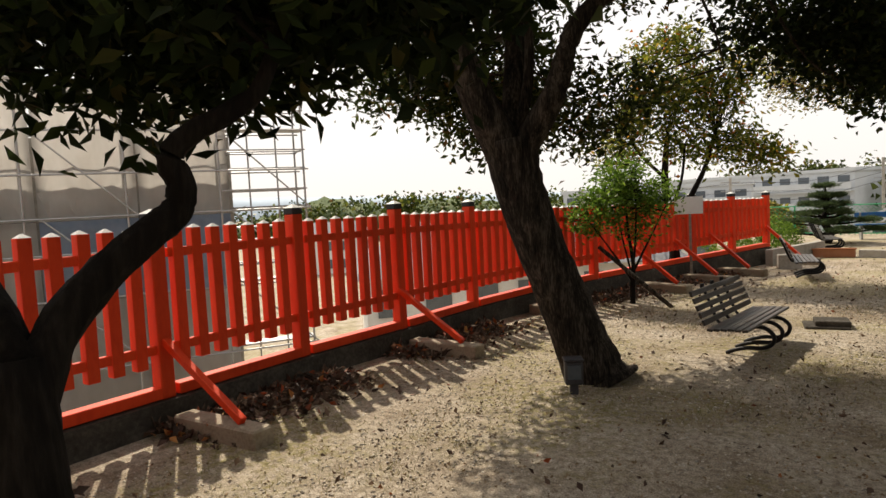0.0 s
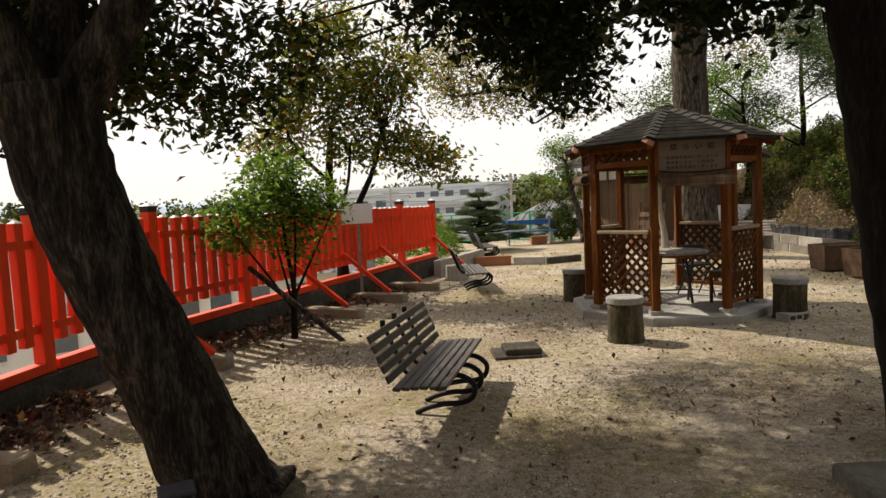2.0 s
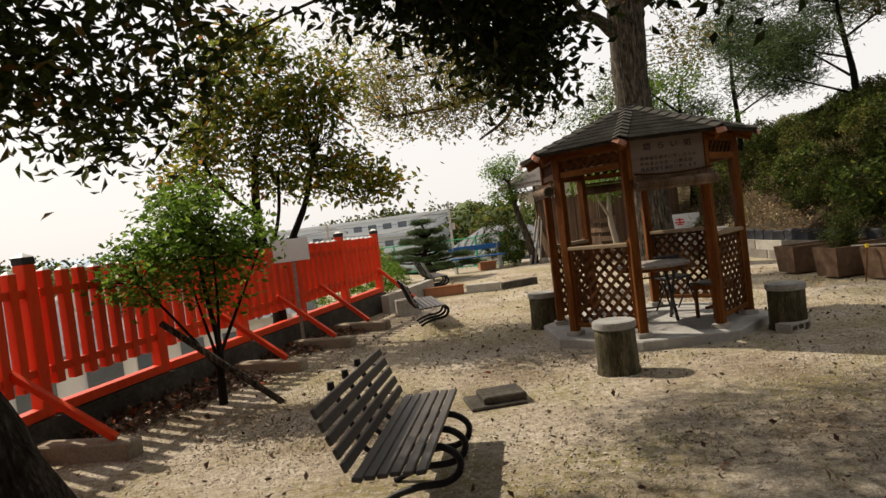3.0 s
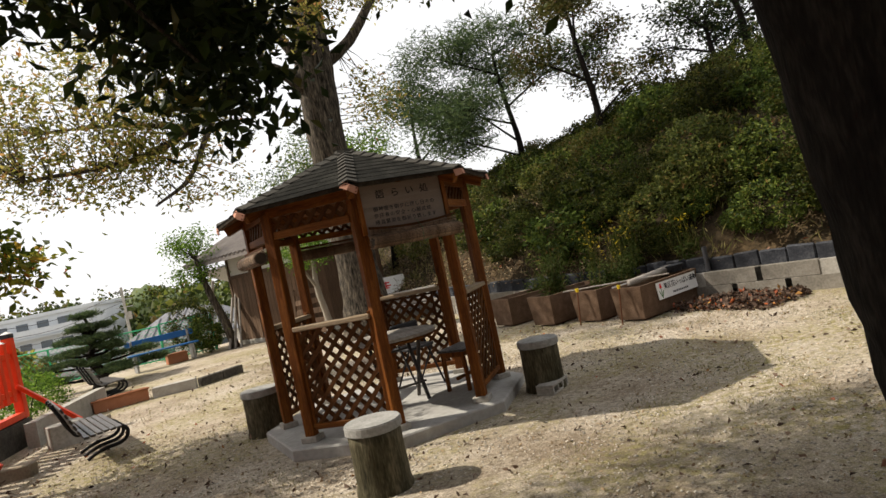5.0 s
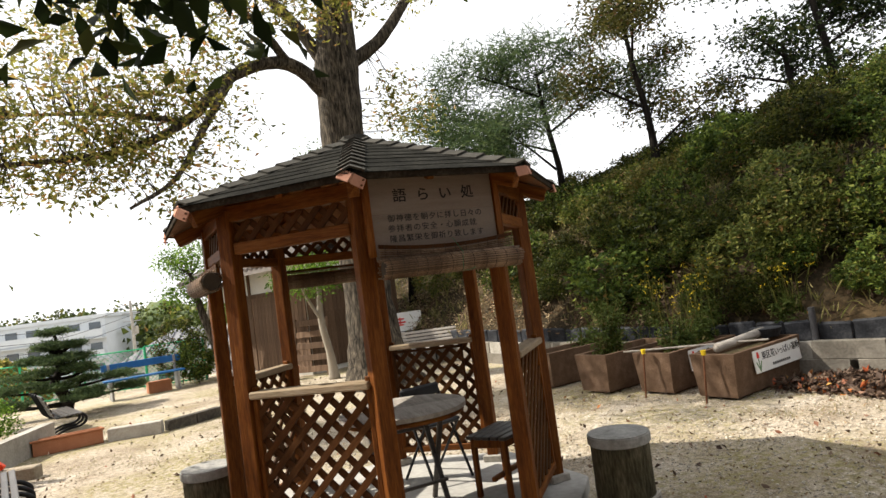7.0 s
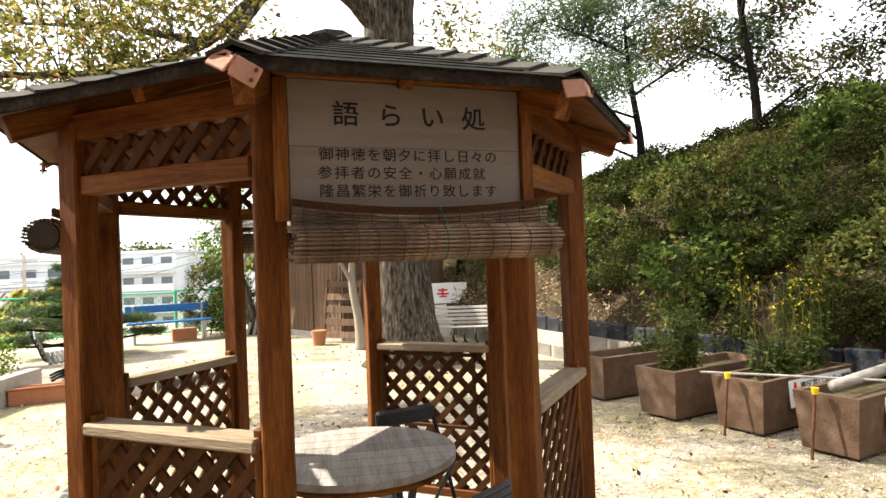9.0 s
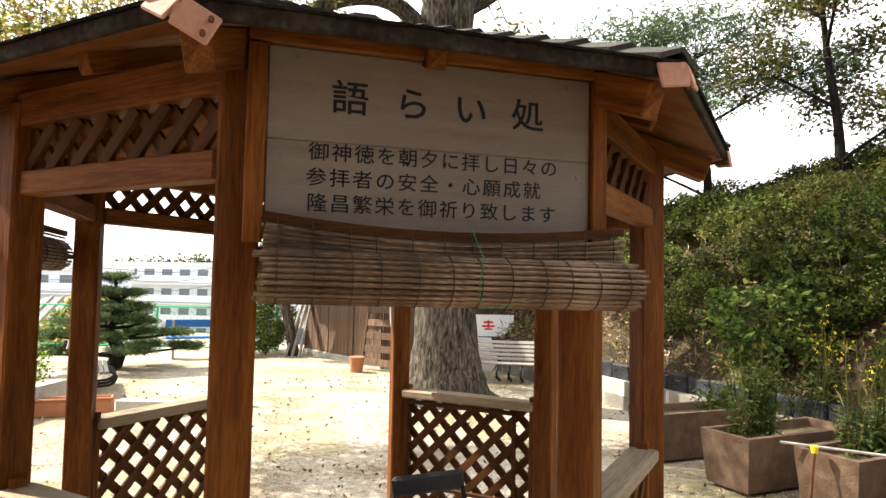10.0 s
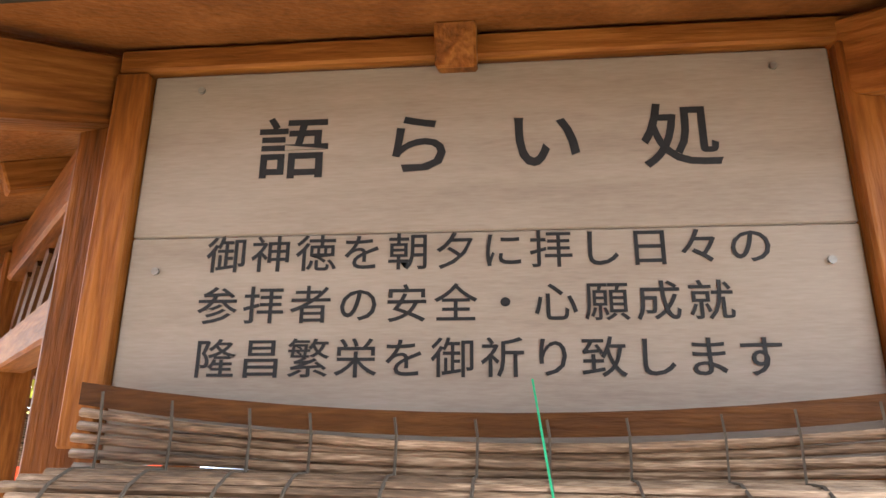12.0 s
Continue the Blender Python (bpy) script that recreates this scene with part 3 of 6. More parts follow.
def building(name, label, m, w, d, h, storeys, bays, wall, roof_flat=True, balconies=True, roofmat=None):
    """A block whose front faces -y, with windows floor by floor."""
    t = thing(name, label, "building", m)
    part("wall", box(w, d, h, (0, d / 2, h / 2)), wall, t)
    fh = h / storeys
    wmesh = mesh_of(box(w / bays * 0.55, 0.12, fh * 0.5, (0, 0, 0)))
    wmesh.materials.append(GLASS_DARK)
    slab = mesh_of(box(w, 1.1, 0.16)) if balconies else None
    rail = mesh_of(box(w, 0.08, fh * 0.34)) if balconies else None
    for s in range(storeys):
        for b in range(bays):
            part("window", wmesh, GLASS_DARK, t, m=Matrix.Translation((-w / 2 + (b + 0.5) * w / bays, -0.04, (s + 0.55) * fh)))
        if balconies:
            part("balcony", slab, wall, t, m=Matrix.Translation((0, -0.55, s * fh + 0.1)))
            part("balcony_rail", rail, wall, t, m=Matrix.Translation((0, -1.05, s * fh + 0.3 * fh)))
    if roof_flat:
        part("roof", box(w + 0.5, d + 0.5, 0.5, (0, d / 2, h + 0.25)), wall, t)
    else:
        bm = bmesh.new()
        o = 0.5
        q = [(-w / 2 - o, -o, h), (w / 2 + o, -o, h), (w / 2 + o, d + o, h), (-w / 2 - o, d + o, h)]
        lo = [bm.verts.new(p) for p in q]
        r1, r2 = bm.verts.new((-w / 2 + d * 0.35, d / 2, h + d * 0.3)), bm.verts.new((w / 2 - d * 0.35, d / 2, h + d * 0.3))
        for f in ((lo[0], lo[1], r2, r1), (lo[1], lo[2], r2), (lo[2], lo[3], r1, r2), (lo[3], lo[0], r1), (lo[3], lo[2], lo[1], lo[0])):
            bm.faces.new(f)
        rib = bmesh.new()
        for i in range(int(w * 2)):
            x = -w / 2 - o + (i + 0.5) * (w + 2 * o) / int(w * 2)
            zt = min(1, (w / 2 + o - abs(x)) / (d * 0.35 + o + 0.3))
            tube([(x, -o, h + 0.03), (x, -o + (d / 2 + o) * zt, h + 0.03 + d * 0.3 * zt)], 0.07, 5, rib)
        part("roof", bm, roofmat or ROOF_TILE, t)
        tagged(part("roof_tile_rows", rib, roofmat or ROOF_TILE, t), kind="stuff")
    return t


building("apartment_block", "long white apartment block with rows of balconies", pose(-24, 128, -8.5, 0, 0, -26), 50, 10, 12.4, 4, 16, FLATS)
building("apartment_block", "white apartment block with many windows far off", pose(-26, 95, -9, 0, 0, 6), 26, 10, 11.5, 4, 10, FLATS)
building("office_building", "blue-grey two storey building beyond the garden", pose(-15.5, 62, -7.5, 0, 0, 4), 14, 8, 6.6, 2, 6, BLUE_WALL, balconies=False)
for x, y, w, rz, z, wm, rm in ((-20, 74, 8, 20, -5.6, PLASTER, ROOF_TILE), (-33, 66, 9, 35, -6, PLASTER, ROOF_BROWN), (-45, 88, 9, 30, -6, PLASTER, ROOF_TILE), (-8.5, 46, 8, -12, -5.4, PLASTER, ROOF_BROWN), (3.5, 52, 8, -25, -4.9, PLASTER, ROOF_TILE), (-28, 42, 9, 40, -6.6, PLASTER, ROOF_TILE), (-55, 60, 10, 45, -5.5, PLASTER, ROOF_TILE), (-13.5, 21.5, 7.5, 42, -5.0, PLASTER, ROOF_TILE), (-11, 32, 7, 20, -5.6, PLASTER, ROOF_TILE)):
    building("house", "small house with a tiled hip roof in the town below", pose(x, y, z - 0.4, 0, 0, rz), w, 6.5, 4.4, 2, 4, wm, False, False, rm)

# never in view: added to cut the sky's fill light from the south
tagged(part("wall_south", box(16, 0.3, 7.5, (2.5, -4.6, 3.7)), SHED_WOOD), "unseen plain dark wall added behind to block sky light", "wall", kind="structure")

def utility_pole(x, y, z, h):
    t = thing("utility_pole", "grey concrete utility pole with crossarms in the town", "pole", pose(x, y, z, 0, 0, 20))
    part("pole", cyl(0.16, 0.11, h, (0, 0, h / 2), 10), CONC, t)
    for k in range(3):
        part("crossarm", box(1.5, 0.08, 0.08, (0, 0, h - 0.4 - 0.7 * k)), PIPE, t)
    part("transformer", cyl(0.25, 0.25, 0.7, (0.3, 0.2, h - 2.6), 10), CONC, t)
    return t


for x, y, z, h in ((-9.5, 58, -7, 9.8), (1.2, 70, -7, 11), (-20, 52, -7, 9.5), (-31, 80, -7.5, 10.5)):
    utility_pole(x, y, z, h)
for k in range(3):
    w = thing("power_line", "thin black overhead power line over the town", "cable", group="power lines")
    part("cable", tube(spline([(-31, 80, 2.5 - 0.7 * k), (-20, 66, 1.7 - 0.7 * k), (-9.5, 58, 2.3 - 0.7 * k), (-4, 62, 2.2 - 0.7 * k), (1.2, 70, 3.4 - 0.7 * k)], 5), 0.02, 4), CAP, w)

# building wrapped in scaffold sheets behind the fence
SCAF = thing("scaffolded_building", "building wrapped in grey scaffold sheets and pipe scaffolding", "building", pose(-11.2, 11.2, 0, 0, 0, 57))
part("wall", box(22, 7, 9.2, (-12.7, 4.7, -1.0)), CONC, SCAF)
for i in range(12):
    x0 = -1.9 - 1.9 * i
    for z0, z1, mt in ((-5.5, 0.05, NET), (0.05, 1.75, NET_BLUE if i in (0, 1, 3, 4, 5) else NET), (1.75, 4.7, NET)):
        bm = bmesh.new()
        n = 8
        rows = [[bm.verts.new((x0 - 1.86 * k / n, 0.05 * math.sin(k * 2.1 + i + z) + 0.03 * noise.noise((k, i, z)), z)) for k in range(n + 1)] for z in np.linspace(z0 + 0.01, z1 - 0.01, 6)]
        for a, b in zip(rows, rows[1:]):
            for k in range(n):
                bm.faces.new((a[k], a[k + 1], b[k + 1], b[k]))
        bmesh.ops.solidify(bm, geom=list(bm.faces), thickness=0.006)
        part("sheet", bm, mt, SCAF, smooth=True)
for i in range(0, 13):
    for y in (-0.12, 0.85):
        part("standard", cyl(0.024, 0.024, 10.2 if i < 1 else 9.6, (0, 0, 0), 8), PIPE, SCAF, m=Matrix.Translation((-0.1 - 1.9 * i + 1.86 * (i < 0) - 0.1, y, -0.6)))
for z in (-3.2, -1.4, 0.1, 1.05, 1.8, 2.7, 3.6):
    for y in (-0.13, 0.85):
        part("ledger", cyl(0.022, 0.022, 24, (0, 0, 0), 8), PIPE, SCAF, m=pose(-12.1, y - 0.03, z, 0, 90, 0))
    part("scaffold_board", box(1.8, 0.5, 0.04), PIPE, SCAF, m=Matrix.Translation((-1.0, 0.4, z + 0.05)))
for x in (-0.75, -1.4):
    part("standard", cyl(0.02, 0.02, 7.0, (x, 0.3, 0.4), 8), PIPE, SCAF)
for z in (0.55, 1.4, 2.25, 3.15, 4.05, 4.35):
    for y in (-0.14, 0.3, 0.86):
        part("ledger", cyl(0.018, 0.018, 1.9, (0, 0, 0), 8), PIPE, SCAF, m=pose(-1.1, y, z, 0, 90, 0))
    part("transom", cyl(0.018, 0.018, 1.0, (0, 0, 0), 8), PIPE, SCAF, m=pose(-0.2, 0.36, z, 90, 0, 0))
for z in (-1.4, 0.1, 1.8):
    part("brace", tube([(-0.1, -0.16, z), (-1.9, -0.16, z + 1.7)], 0.018, 6), PIPE, SCAF)
    part("brace", tube([(-3.8, -0.16, z), (-5.6, -0.16, z + 1.7)], 0.018, 6), PIPE, SCAF)
part("yard", box(15, 26, 0.2, (0, 0, 0)), YARD, None, m=pose(-12.8, 9, -5.2, 0, 0, 5))
tagged(bpy.data.objects["yard"], "pale concrete yard below the terrace", "pavement", kind="structure")


# ---- fence ----
def fence_point(s):
    """A place s metres along the fence from its near end."""
    for (ax, ay), (bx, by) in zip(FENCE, FENCE[1:]):
        d = math.hypot(bx - ax, by - ay)
        if s <= d:
            return Vector((ax + (bx - ax) * s / d, ay + (by - ay) * s / d, 0)), math.degrees(math.atan2(by - ay, bx - ax))
        s -= d
    return Vector((bx, by, 0)), math.degrees(math.atan2(by - ay, bx - ax))


FLEN = sum(math.dist(a, b) for a, b in zip(FENCE, FENCE[1:]))


def sill_z(s):
    return 0.28 + 0.13 * max(s - 9, 0) / (FLEN - 9)


def top_z(s):
    return 1.73 - 0.12 * max(s - 9, 0) / (FLEN - 9)


fence = thing("shrine_fence", "vermilion painted wooden picket fence with black-capped posts", "fence")
kb = bmesh.new()
prev = None
for i in range(41):
    s = FLEN * i / 40
    p, a = fence_point(s)
    nrm = Vector((math.sin(radians(a)), -math.cos(radians(a)), 0))
    z = sill_z(s) - 0.055
    cur = [kb.verts.new(p + nrm * o + Vector((0, 0, zz))) for o, zz in ((0.13, -0.1), (0.11, z), (-0.11, z), (-0.13, -1.2))]
    if prev:
        for k in range(4):
            kb.faces.new((prev[k], cur[k], cur[(k + 1) % 4], prev[(k + 1) % 4]))
    else:
        kb.faces.new(cur)
    prev = cur
kb.faces.new(list(reversed(prev)))
tagged(part("fence_kerb", kb, CONC_DARK), "dark concrete kerb under the red fence", "kerb", kind="structure")
NB = 13
BAY = FLEN / NB
pm = mesh_of(box(0.125, 0.125, 1.0, (0, 0, 0.5), 0.008))
capm = mesh_of(box(0.134, 0.134, 0.065, (0, 0, 0.0), 0.01))
topm = mesh_of(cyl(0.092, 0.012, 0.035, (0, 0, 0), 4, pose(0, 0, 0, 0, 0, 45)))
pk = box(0.092, 0.082, 1.0, (0, 0, 0.5), 0.004)
pickm = mesh_of(pk)
ptip = mesh_of(cyl(0.062, 0.01, 0.028, (0, 0, 0), 4, Matrix.Diagonal((1, 0.9, 1, 1)) @ pose(0, 0, 0, 0, 0, 45)))
for m_, t_ in ((pm, RED), (capm, CAP), (topm, PALE_SUNLIT_TOP), (pickm, RED), (ptip, PALE_SUNLIT_TOP)):
    m_.materials.append(t_)
frng = random.Random(4)
for b in range(NB + 1):
    s = min(b * BAY, FLEN - 0.001)
    p, a = fence_point(s)
    z0, z1 = sill_z(s) - 0.05, top_z(s)
    h = z1 - z0 - 0.09
    post = part("post", pm, RED, fence, m=Matrix.Translation(p + Vector((0, 0, z0))) @ pose(0, 0, 0, 0, 0, a) @ Matrix.Diagonal((1, 1, h, 1)))
    part("post_cap", capm, CAP, fence, "black metal post cap", m=Matrix.Translation(p + Vector((0, 0, z1 - 0.062))) @ pose(0, 0, 0, 0, 0, a))
    part("cap_top", topm, PALE_SUNLIT_TOP, fence, m=Matrix.Translation(p + Vector((0, 0, z1 - 0.013))) @ pose(0, 0, 0, 0, 0, a))
    if b == NB:
        break
    q, _ = fence_point(min(s + BAY, FLEN - 0.001))
    d = q - p
    ang = math.degrees(math.atan2(d.y, d.x))
    L = d.length
    tilt = top_z(s + BAY) - top_z(s)
    for zz, hh, dep, off in ((top_z(s) - 0.345, 0.075, 0.05, -0.006), (sill_z(s) + 0.345, 0.075, 0.05, -0.006), (sill_z(s) - 0.0, 0.09, 0.12, 0)):
        zb = {0.09: sill_z(s + BAY)}.get(hh, zz + (tilt if zz > 1 else sill_z(s + BAY) - sill_z(s)))
        mm = span(p + d.normalized() * 0.05 + Vector((0, 0, zz)), q + Vector((0, 0, zb)))
        part("sill" if hh == 0.09 else "rail", box(L - 0.1, dep, hh, (L / 2, off, 0), 0.006), RED, fence, m=mm)
    for k in range(7):
        f = (k + 1) / 8
        pp = p + d * f
        zb = sill_z(s + BAY * f) + 0.21
        zt = top_z(s + BAY * f) - 0.16 + frng.uniform(-0.006, 0.006)
        part("picket", pickm, RED, fence, m=Matrix.Translation(pp + Vector((0, 0, zb))) @ pose(0, 0, 0, frng.uniform(-0.4, 0.4), frng.uniform(-0.3, 0.3), ang) @ Matrix.Diagonal((1, 1, zt - zb, 1)))
        part("picket_tip", ptip, PALE_SUNLIT_TOP, fence, m=Matrix.Translation(pp + Vector((0, 0, zt + 0.013))) @ pose(0, 0, 0, 0, 0, ang))

# slanting struts on concrete sleepers
for s_, dist in ((6.04, 1.0), (9.02, 1.0), (11.75, 1.05), (14.6, 1.0), (15.95, 0.95), (17.2, 0.9), (19.55, 0.85)):
    p, a = fence_point(min(s_, FLEN))
    out = Vector((math.sin(radians(a)), -math.cos(radians(a)), 0))
    sl = thing("concrete_sleeper", "rough concrete sleeper lying on the ground at the fence", "block", Matrix.Translation(p + out * 0.68 + Vector((0, 0, 0.06))) @ pose(0, 0, 0, 0, 0, a), group="sleepers along the fence")
    bm = box(0.19, 0.92, 0.16, (0, 0, 0), 0.014)
    part("body", bm, CONC_SLEEPER, sl)
    st = span(p + out * 0.03 + Vector((0, 0, sill_z(s_) + 0.42)), p + out * (dist - 0.08) + Vector((0, 0, 0.16)))
    ln = (p + out * 0.03 + Vector((0, 0, sill_z(s_) + 0.42)) - p - out * (dist - 0.08) - Vector((0, 0, 0.16))).length
    tagged(part("fence_strut", box(ln, 0.06, 0.06, (ln / 2, 0, 0), 0.005), RED, fence, m=st))

# ---- pavilion ----
PAV = Vector((1.6, 10.86, 0))
PR, SLABZ = 1.0714, 0.1
sl = bmesh.new()
prism(octagon(1.30, PAV.x, PAV.y), -0.08, SLABZ, sl)
bmesh.ops.bevel(sl, geom=[e for e in sl.edges if all(abs(v.co.z - SLABZ) < 1e-5 for v in e.verts)], offset=0.012, segments=1, affect="EDGES")
tagged(part("pavilion_slab", sl, SLABM), "octagonal pale concrete slab under the pavilion", "slab", kind="structure")
pav = thing("garden_pavilion", "small octagonal cedar pavilion with lattice panels and shingled roof", "pavilion", Matrix.Translation(PAV))
V8 = octagon(PR)  # H F E D C B A G
POSTN = "HFEDCBAG"
LINT, PLATEZ = 1.90, 2.10
pm = mesh_of(box(0.09, 0.09, 2.12 - SLABZ, (0, 0, (2.12 + SLABZ) / 2), 0.006))
fm = mesh_of(box(0.15, 0.15, 0.05, (0, 0, SLABZ + 0.025), 0.006))
for k, (x, y) in enumerate(V8):
    part("post", pm, WOOD, pav, m=pose(x, y, 0, 0, 0, -22.5 + 45 * k + 22.5))
    part("post_base", fm, CONC, pav, m=pose(x, y, 0, 0, 0, -22.5 + 45 * k + 22.5))


def lattice(parent, a, b, z0, z1, pitch=0.088, w=0.037, mat=LATTICE):
    """Crossed slats in two layers between two posts, cut to the panel."""
    a, b = Vector(a), Vector(b)
    L = (b - a).length - 0.09
    base = span(a + (b - a).normalized() * 0.045, b)
    H = z1 - z0
    for layer, sgn in ((-0.007, 1), (0.007, -1)):
        c = -H
        while c < L:
            # line x = c + (z if sgn>0 else H - z)
            t0, t1 = max(0, -c), min(H, L - c)
            if t1 - t0 > 0.03:
                xa, xb = c + t0, c + t1
                za, zb = (t0, t1) if sgn > 0 else (H - t0, H - t1)
                p, q = Vector((xa, layer, z0 + za)), Vector((xb, layer, z0 + zb))
                ln = (q - p).length
                mm = base @ span(p, q, (0, 1, 0))
                part("slat", box(ln, w, 0.012, (ln / 2, 0, 0)), mat, parent, m=mm)
            c += pitch * math.sqrt(2)
    return base, L


for k in range(8):
    a, b = V8[k], V8[(k + 1) % 8]
    A3, B3 = Vector((*a, 0)), Vector((*b, 0))
    base, L = span(A3 + (B3 - A3).normalized() * 0.045, B3), (B3 - A3).length - 0.09
    name = POSTN[k] + POSTN[(k + 1) % 8]
    part("top_plate", box(L + 0.1, 0.07, 0.09, (L / 2, 0.09 if name == "AG" else 0, PLATEZ + (0.05 if name == "AG" else 0)), 0.005), WOOD_H, pav, m=base)
    if name != "AG":
        part("lintel", box(L, 0.06, 0.065, (L / 2, 0, LINT), 0.005), WOOD_H, pav, m=base)
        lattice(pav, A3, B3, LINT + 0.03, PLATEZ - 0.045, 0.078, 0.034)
    if name in ("BA", "DC", "FE", "GH", "AB", "CD", "EF", "HG", "ED"):
        if name == "ED":
            continue
        pan = part("panel_rail", box(L, 0.105, 0.042, (L / 2, 0, 1.075), 0.008), RAIL_TAN, pav, m=base)
        part("panel_bottom", box(L, 0.05, 0.05, (L / 2, 0, SLABZ + 0.12), 0.005), WOOD_H, pav, m=base)
        for xx in (0.015, L - 0.015):
            part("panel_stile", box(0.03, 0.04, 0.9, (xx, 0, SLABZ + 0.12 + 0.45), 0.004), WOOD, pav, m=base)
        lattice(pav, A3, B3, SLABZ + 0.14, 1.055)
        if name == "FE":  # thin wooden frame hung on the panel
            for w_, h_, x_, z_ in ((0.62, 0.02, 0.40, 1.035), (0.62, 0.02, 0.40, 0.615), (0.02, 0.44, 0.10, 0.825), (0.02, 0.44, 0.70, 0.825)):
                part("frame_strip", box(w_, 0.018, h_, (x_, 0.034, z_), 0.003), LATTICE, pav, m=base)

# roof: eight shingled faces
ER, EZ, AZ = 1.34, 2.145, 2.63
EV = octagon(ER)
roof = part("roof", prism(octagon(0.1), AZ - 0.02, AZ + 0.02), HIP, pav, "pale peak cap on the roof")
COURSES = 10
srng = random.Random(9)
for k in range(8):
    a, b = Vector((*EV[k], EZ)), Vector((*EV[(k + 1) % 8], EZ))
    top = Vector((0, 0, AZ))
    und = bmesh.new()
    vv = [und.verts.new(p) for p in (a - Vector((0, 0, 0.03)), b - Vector((0, 0, 0.03)), top - Vector((0, 0, 0.03)), a, b, top)]
    for f in ((0, 2, 1), (3, 4, 5), (0, 1, 4, 3), (1, 2, 5, 4), (2, 0, 3, 5)):
        und.faces.new([vv[i] for i in f])
    part("soffit", und, SOFFIT, pav)
    for c in range(COURSES):
        f0, f1 = c / COURSES, min((c + 1.25) / COURSES, 0.985)
        a0, b0, a1, b1 = a.lerp(top, f0), b.lerp(top, f0), a.lerp(top, f1), b.lerp(top, f1)
        n = max(1, round((b0 - a0).length / 0.3))
        nrm = (b - a).cross(top - a).normalized()
        cuts = [0] + [(i + srng.uniform(-0.2, 0.2)) / n for i in range(1, n)] + [1]
        for t0, t1 in zip(cuts, cuts[1:]):
            bm = bmesh.new()
            drop = -0.03 if c == 0 else -0.012
            jit = srng.uniform(0, 0.004)
            q = [a0.lerp(b0, t0), a0.lerp(b0, t1), a1.lerp(b1, t1), a1.lerp(b1, t0)]
            ext = (a - top).normalized() * (0.02 if c == 0 else srng.uniform(0, 0.008))
            q[0], q[1] = q[0] + ext, q[1] + ext
            hi = [bm.verts.new(p + nrm * o) for p, o in zip(q, (0.0085 + jit * 0.6, 0.0085 + jit * 0.6, 0.005, 0.005))]
            lo = [bm.verts.new(p + nrm * o) for p, o in zip(q, (0.004, 0.004, 0.001, 0.001))]
            bm.faces.new(hi)
            bm.faces.new(list(reversed(lo)))
            for i in range(4):
                bm.faces.new((lo[i], lo[(i + 1) % 4], hi[(i + 1) % 4], hi[i]))
            part("shingle", bm, SHINGLE, roof)
    # hip caps
    hd = (top - a).normalized()
    side = Vector((-a.y, a.x, 0)).normalized()
    hup = hd.cross(side)
    hup = hup if hup.z > 0 else -hup
    for c in range(10):
        p = a.lerp(top, c / 10) + hup * (0.03 + 0.004)
        q = a.lerp(top, (c + 1.2) / 10 if c < 9 else 0.99) + hup * 0.024
        bm = bmesh.new()
        ring = []
        for P, lift in ((p, 0.006), (q, 0.0)):
            ring.append([bm.verts.new(P + side * s_ - hup * d_ + hup * lift) for s_, d_ in ((-0.075, 0.03), (0, 0.0), (0.075, 0.03), (0.07, 0.042), (0, 0.012), (-0.07, 0.042))])
        for i in range(6):
            bm.faces.new((ring[0][i], ring[0][(i + 1) % 6], ring[1][(i + 1) % 6], ring[1][i]))
        bm.faces.new(ring[0][::-1])
        bm.faces.new(ring[1])
        part("hip_shingle", bm, HIP, roof)
    # rafters
    r0 = Vector((a.x * 0.955, a.y * 0.955, EZ - 0.07))
    r1 = Vector((a.x * 0.05, a.y * 0.05, AZ - 0.085))
    ln = (r1 - r0).length
    mm = span(r0, r1)
    raf = part("hip_rafter", box(ln, 0.06, 0.085, (ln / 2, 0, 0), 0.004), WOOD_H, pav, m=mm)
    # bent strap round the corner of the eaves
    strap = part("corner_strap", box(0.012, 0.03, 0.03, (0, 0, 0)), PLATE, pav, "pink-brown bent corner strap with four bolts", m=Matrix.Translation(Vector((a.x * 1.008, a.y * 1.008, a.z - 0.03))) @ Matrix.Rotation(radians(-30 if a.x < 0 else 8), 4, Vector((a.x, a.y, 0)).normalized()))
    for nb_, sg_ in ((k - 1, -1), ((k + 1) % 8, 1)):
        dv = (Vector((*EV[nb_], EZ)) - a).normalized()
        leafm = span((0, 0, 0), dv) @ pose(0, 0, 0, -14 * sg_, 0, 0)
        wing = part("strap_wing", box(0.072, 0.008, 0.058, (0.034, 0.012 * sg_ * -1, 0), 0.003), PLATE, strap, m=leafm)
        for zz in (-0.015, 0.015):
            part("bolt", cyl(0.0055, 0.0055, 0.03, (0.055, 0, 0), 8, pose(0, 0, 0, 0, 0, 0)), RUST, strap, m=leafm @ Matrix.Translation((0.055, 0, zz)) @ pose(0, 0, 0, 90, 0, 0) @ Matrix.Translation((-0.055, 0, 0.01)))
    # mid rafter and fascia
    mid = (a + b) / 2
    r0, r1 = Vector((mid.x * 0.88, mid.y * 0.88, EZ + 0.003)), Vector((mid.x * 0.1, mid.y * 0.1, AZ - 0.09))
    ln = (r1 - r0).length
    part("rafter", box(ln, 0.045, 0.05, (ln / 2, 0, 0), 0.003), WOOD_H, pav, m=span(r0, r1))
    drop = Vector((0, 0, EZ * 0.004 + 0.017))
    fb = span(a * 1.004 - drop, b * 1.004 - drop)
    ln = (b - a).length * 1.004
